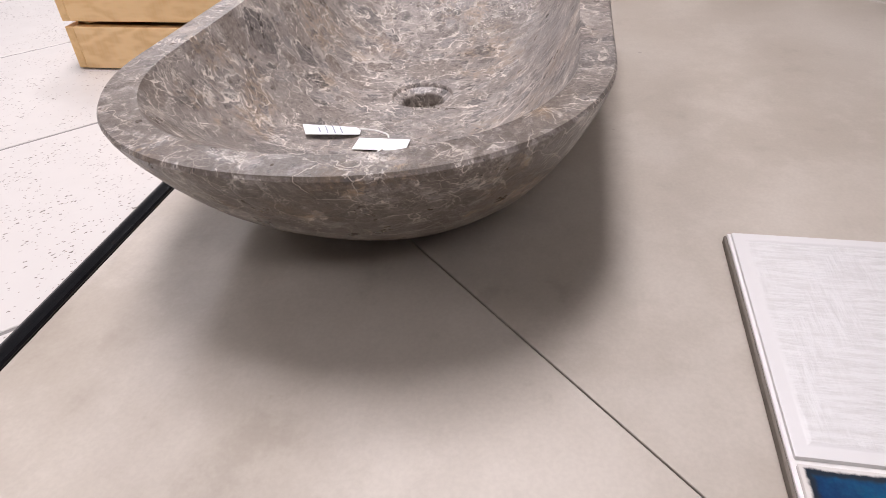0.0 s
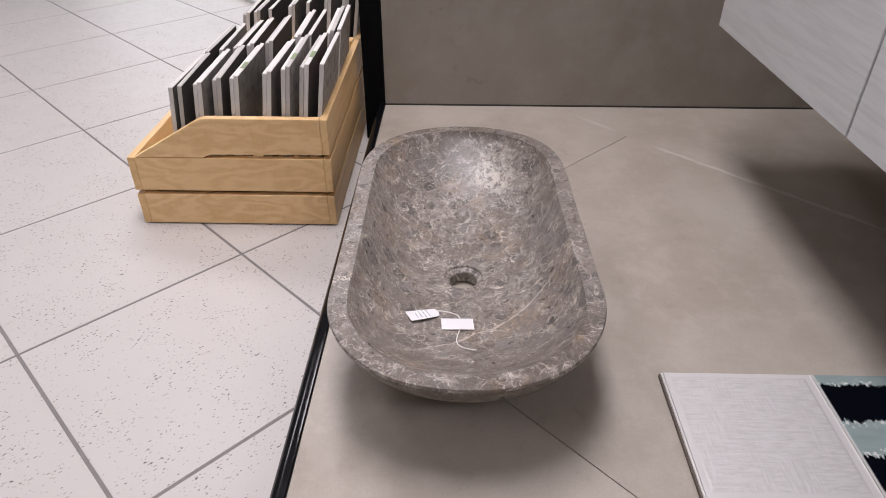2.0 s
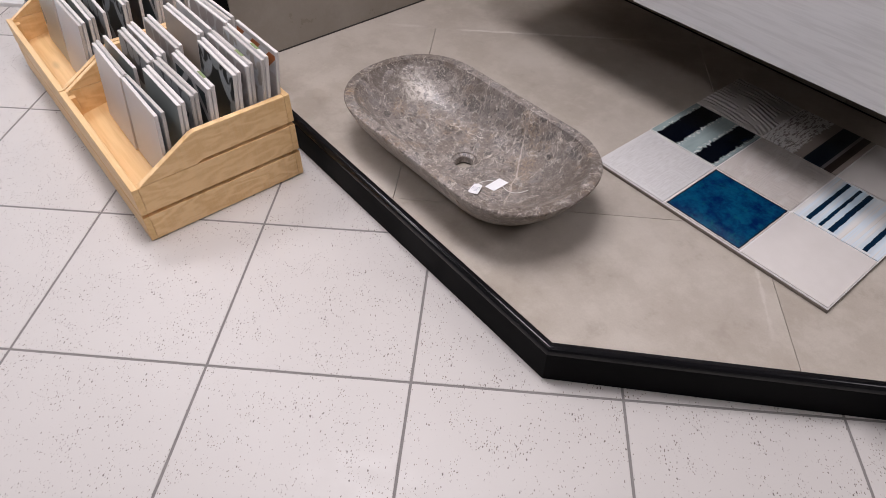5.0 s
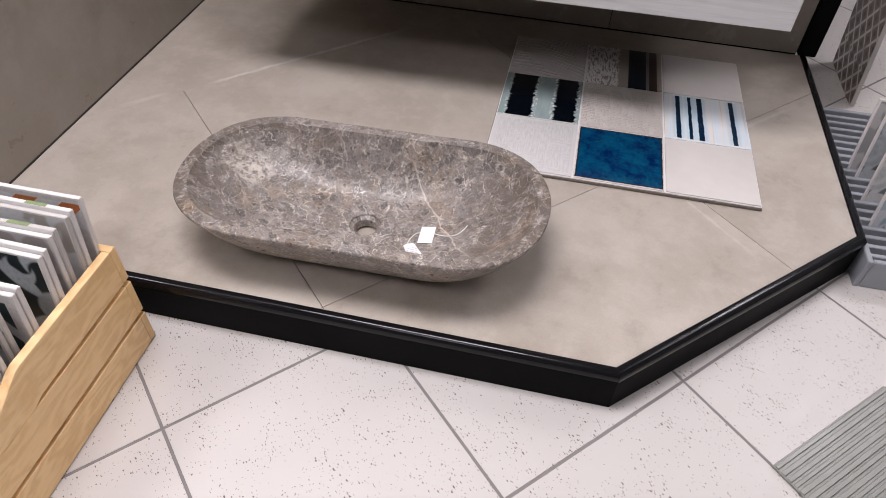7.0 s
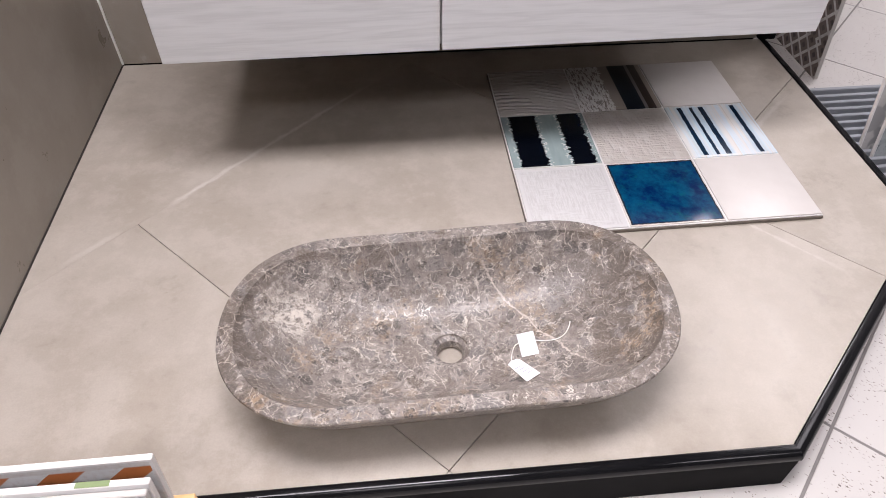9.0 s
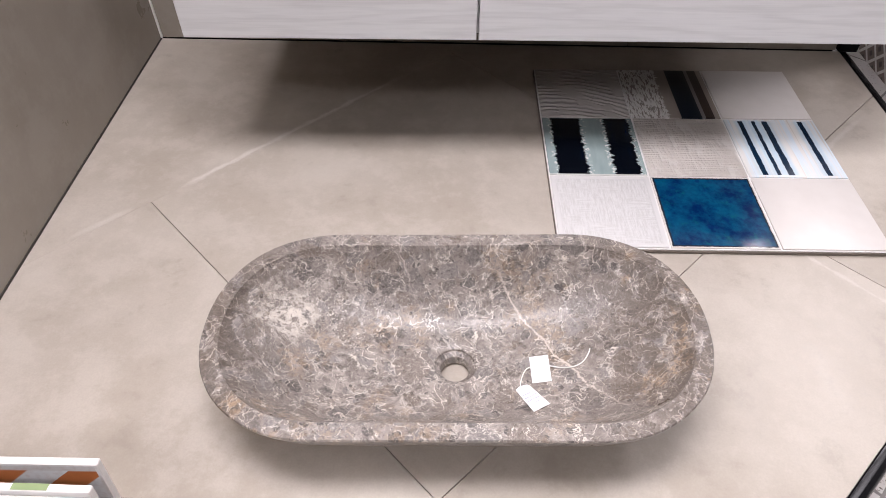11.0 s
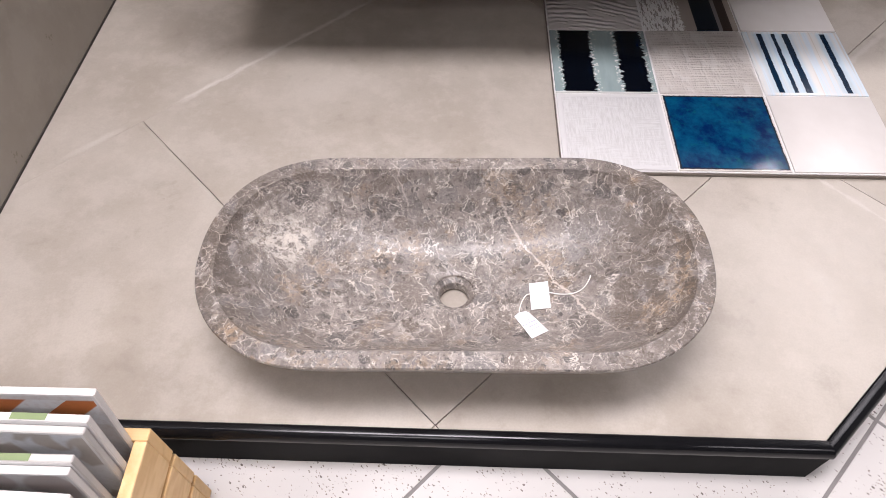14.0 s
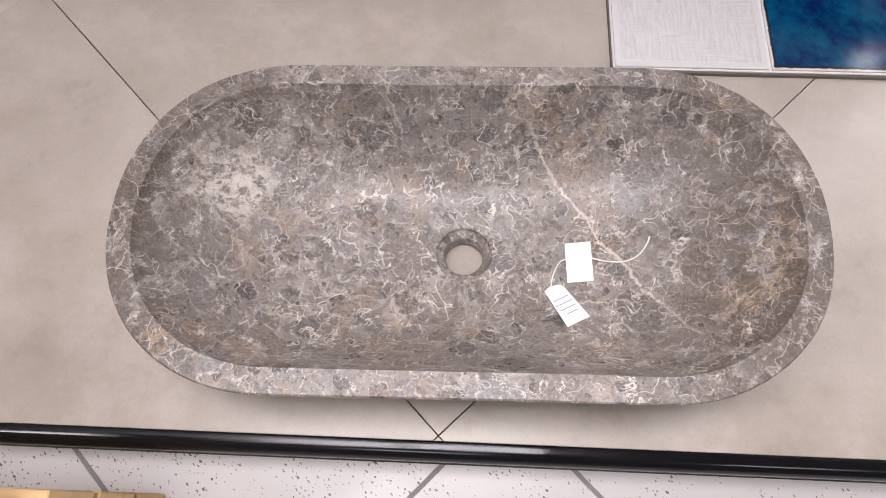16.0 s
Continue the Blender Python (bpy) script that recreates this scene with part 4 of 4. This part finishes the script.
for _cx, _list in cols:
    for _f, _d, _two, _mark in _list:
        _x, _lean, _yaw = _cx + rng.uniform(-0.006, 0.006), 6.2 + 2.0 * rng.random(), rng.uniform(-1.8, 1.8)
        for _back in range(1 + _two):
            _dd = _d + 0.0094 * _back
            _z = FLOOR + 0.0815 + 0.067 * (_dd - TH) / (CRY1 - CRY0 - 2 * TH)
            _t = sample(10 if _back else _f, M_BODY if rng.random() < 0.8 else M_BODYG, _x + 0.003 * _back, CRY0 + _dd, _z, _lean, _yaw, 0.2 + 0.004 * _back, 0.2, th=0.0085, label=LBL[10 if _back else _f])
            if _mark and _back:
                part("edge_mark", box(0.022, -0.0036, 0.2041, 0.058, 0.0036, 0.2044), M_MARK, _t, "green paint mark")

# ---- slotted rack beside the platform, with leaning tiles ----
RX0, RX1, RY0, RY1, RZ = 0.812, 1.16, -0.08, 0.497, -0.022
rack = thing("tile_rack", "grey plastic slotted rack for standing tile samples", "rack")
part("bed", box(RX0 + 0.013, RY0 + 0.013, FLOOR, RX1 - 0.013, RY1 - 0.013, FLOOR + 0.03), M_RACKD, rack)
part("rim", box(RX0, RY0, FLOOR, RX0 + 0.012, RY1, RZ, 0.002), M_RACK, rack)
part("rim", box(RX1 - 0.012, RY0, FLOOR, RX1, RY1, RZ, 0.002), M_RACK, rack)
part("rim", box(RX0 + 0.0122, RY0, FLOOR, RX1 - 0.0122, RY0 + 0.012, RZ, 0.002), M_RACK, rack)
part("rim", box(RX0 + 0.0122, RY1 - 0.012, FLOOR, RX1 - 0.0122, RY1, RZ, 0.002), M_RACK, rack)
_n = 19
for _k in range(_n):
    _y = RY0 + 0.030 + (RY1 - RY0 - 0.058) * _k / (_n - 1)
    part("rack_slat", box(RX0 + 0.0125, _y - 0.0055, FLOOR + 0.031, RX1 - 0.0125, _y + 0.0055, RZ - 0.006, 0.0015), M_RACK, rack)
_rk = [
    (cement_tile("cement_cloud_grey", "petal", (0.50, 0.49, 0.48), (0.27, 0.27, 0.27), (0.30, 0.30, 0.30)), 0.945, 0.258, 10),
    (PAT[4], 0.955, 0.222, 9),
    (cement_tile("cement_leaf_grey", "ring", (0.17, 0.19, 0.195), (0.66, 0.66, 0.65), (0.55, 0.56, 0.56)), 0.95, 0.136, 8),
    (cement_tile("cement_leaf_blue", "petal", (0.55, 0.57, 0.58), (0.26, 0.33, 0.38), (0.35, 0.42, 0.46)), 0.95, 0.057, 8),
]
for _m, _x, _y, _l in _rk:
    sample(_m, M_BODY, _x, _y, FLOOR + 0.0315, _l, 0, 0.2, 0.2, label="grey patterned cement tile leaning in a slotted rack", group="tile samples in the rack")

# tall lattice-patterned panel standing past the partition's end
_lat = cement_tile("lattice_brown", "lattice", (0.20, 0.15, 0.13), (0.72, 0.69, 0.66), (0.06, 0.045, 0.04), 0.1)
_lp = new("lattice_panel", sample_mesh(_lat, M_BODYG, 0.25, 0.45, 0.012))
_lp.matrix_world = pose(0.957, 0.770, FLOOR + 0.0005, 5, 0, -90)
tagged(_lp, "brown and grey lattice-patterned tile panel standing on the floor", "tile sample")


# ---- ribbed boards lying on the floor ----
def ribbed_board(at, rz, length, width, ribs, m, label):
    t = thing("ribbed_board", label, "floor sample", at=at, rz=rz)
    part("base", box(0, -width, 0.0005, length, 0, 0.006, 0.001), m, t)
    r = random.Random(7)
    for k in range(ribs):
        y = -width * (k + 0.5) / ribs + r.uniform(-0.001, 0.001)
        hw = width / ribs * r.uniform(0.28, 0.4)
        part("rib", box(0.0005, y - hw, 0.0062, length - 0.0005, y + hw, 0.0062 + r.uniform(0.002, 0.0035), 0.001), m, t)
    return t


ribbed_board((0.593, -0.545, FLOOR), 43.5, 0.305, 0.30, 24, M_RIB, "grey-green ribbed stone sample board lying on the floor")
ribbed_board((0.820 + 0.305 * math.cos(radians(43.5)), -0.332 + 0.305 * math.sin(radians(43.5)), FLOOR), -46.5, 0.30, 0.30, 26, M_RIBL, "pale ribbed stone sample board lying on the floor")

# ---- far corner: plinth with petrified wood basins ----
_pl = [(-2.93, -1.78), (-1.97, -0.84), (-1.97, 1.6), (-4.3, 1.6), (-4.3, -1.78)]
far = thing("floor_plinth", "low blue-grey display plinth with a white edge strip", "platform")
part("plinth_top", prism(outset(_pl, -0.03), FLOOR + 0.0002, FLOOR + 0.014), M_MAT, far)
part("edge_strip", prism([(-2.93, -1.78), (-1.97, -0.84), (-2.001, -0.825), (-2.954, -1.757)], FLOOR + 0.0002, FLOOR + 0.016, 0.002), M_WHITE, far, "white edge strip")
M_PETRI, M_PETRI_IN = petrified(), petrified_inner()


def wood_basin(at, rz, lx, ly, h, seed):
    bm = bmesh.new()
    n = 144
    rings = []

    def ring(fx, z, rough, zr=0.0):
        vs = []
        for k in range(n):
            t = 2 * math.pi * k / n
            d = 1 + rough * noise.fractal(Vector((3 * math.cos(t) + seed, 3 * math.sin(t), z * 5)), 0.9, 2.0, 4) + 0.10 * noise.noise(Vector((1.3 * math.cos(t), 1.3 * math.sin(t) + seed, 0))) + 0.4 * rough * noise.noise(Vector((8 * math.cos(t) + z * 3, 8 * math.sin(t), seed)))
            vs.append(bm.verts.new((lx / 2 * fx * d * math.cos(t), ly / 2 * fx * d * math.sin(t), z + zr * noise.noise(Vector((2 * math.cos(t), 2 * math.sin(t), seed))))))
        rings.append(vs)

    for fx, z in ((0.66, 0.0), (0.72, 0.02), (0.76, 0.06), (0.82, 0.10), (0.90, 0.15), (0.98, h - 0.02), (1.0, h)):
        ring(fx, z, 0.16, 0.02 if z > 0.1 else 0.0)
    ko = len(rings)
    for fx, z in ((0.90, h - 0.002), (0.84, h - 0.03), (0.72, h - 0.075), (0.5, h - 0.11), (0.2, h - 0.125)):
        ring(fx, z, 0.05, 0.02 if z > h - 0.04 else 0.0)
    for r, (a, b) in enumerate(zip(rings, rings[1:])):
        for i in range(n):
            f = bm.faces.new((a[i], a[(i + 1) % n], b[(i + 1) % n], b[i]))
            f.material_index = 0 if r < ko - 1 else 1
    bm.faces.new(rings[0][::-1])
    f = bm.faces.new(rings[-1])
    f.material_index = 1
    ob = single("petrified_wood_basin", bm, [M_PETRI, M_PETRI_IN], "rough petrified-wood wash basin with a polished brown bowl", "wash basin", "petrified wood basins", smooth=50)
    ob.matrix_world = pose(*at, 0, 0, rz)
    return ob


wood_basin((-2.39, -0.92, FLOOR + 0.0145), 65, 0.62, 0.44, 0.21, 1.3)
wood_basin((-2.72, -0.27, FLOOR + 0.0145), 20, 0.52, 0.42, 0.24, 5.1)

# window in the far wall
win = thing("window_1", "wide shop window with a white frame", "window", kind="structure")
for _y0, _y1, _z0, _z1 in ((WY0, WY1, WZ0, WZ0 + 0.05), (WY0, WY1, WZ1 - 0.05, WZ1), (WY0, WY0 + 0.05, WZ0 + 0.0505, WZ1 - 0.0505), (WY1 - 0.05, WY1, WZ0 + 0.0505, WZ1 - 0.0505), (-1.725, -1.675, WZ0 + 0.0505, WZ1 - 0.0505)):
    part("window_frame", box(X0 - 0.085, _y0, _z0, X0 - 0.03, _y1, _z1, 0.003), M_WHITE, win)

# ---- tiles of the platform ----
PROT, PP = radians(-0.4), 0.819
PO = (-0.208, -0.4665)        # a corner where four platform tiles meet


def grid(origin, rot, pitch, i, j, gap):
    """Corners of the square tile (i, j) of a diagonal grid."""
    c, s = math.cos(rot + math.pi / 4), math.sin(rot + math.pi / 4)
    out = []
    for u, v in ((i * pitch + gap, j * pitch + gap), ((i + 1) * pitch - gap, j * pitch + gap), ((i + 1) * pitch - gap, (j + 1) * pitch - gap), (i * pitch + gap, (j + 1) * pitch - gap)):
        out.append((origin[0] + c * u - s * v, origin[1] + s * u + c * v))
    return out


for _i in range(-3, 4):
    for _j in range(-3, 1):
        _p = clip(grid(PO, PROT, PP, _i, _j, 0.0006), PLAT)
        if _p:
            part("platform_tile", prism(_p, -0.0103, 0.0, 0.0004), M_TAUPE, platform)

# one large piece lies behind the joint at the basin's back
_a, _b = Vector(grid(PO, PROT, PP, 0, 1, 0.0)[0]), Vector(grid(PO, PROT, PP, 0, 1, 0.0)[1])
_u = (_b - _a).normalized()
_v = Vector((-_u.y, _u.x))
_q = [_a - _u * 2 + _v * 0.0006, _a + _u * 3 + _v * 0.0006, _a + _u * 3 + _v * 3, _a - _u * 2 + _v * 3]
part("platform_tile", prism(clip([tuple(p) for p in _q], PLAT), -0.0103, 0.0, 0.0004), M_TAUPE, platform)
# the joint is filled flush with tile-coloured grout
_q = [_a - _u * 2 - _v * 0.0005, _a + _u * 3 - _v * 0.0005, _a + _u * 3 + _v * 0.0005, _a - _u * 2 + _v * 0.0005]
part("joint_filler", prism(clip([tuple(p) for p in _q], PLAT), -0.0102, -0.0003), M_TAUPE, platform)

# ---- tiles of the shop floor ----
FP = 0.4128
FO, FROT = (0.167, -0.7015), radians(0.75)
_me = mesh_of("floor_tile", prism([(-FP / 2 + 0.0027, -FP / 2 + 0.0027), (FP / 2 - 0.0027, -FP / 2 + 0.0027), (FP / 2 - 0.0027, FP / 2 - 0.0027), (-FP / 2 + 0.0027, FP / 2 - 0.0027)], -0.004, 0.0, 0.0007), M_FLOOR)
_c, _s = math.cos(FROT + math.pi / 4), math.sin(FROT + math.pi / 4)
for _i in range(-16, 17):
    for _j in range(-16, 17):
        _u, _v = (_i + 0.5) * FP, (_j + 0.5) * FP
        _x, _y = FO[0] + _c * _u - _s * _v, FO[1] + _s * _u + _c * _v
        if X0 + 0.3 < _x < X1 - 0.3 and Y0 + 0.3 < _y < Y1 - 0.3 and not (-0.6 < _x < 0.4 and -0.15 < _y < 0.40):
            _ob = new("floor_tile", _me)
            _ob.matrix_world = pose(_x, _y, FLOOR, 0, 0, 45 + math.degrees(FROT))
            _ob.parent = floor
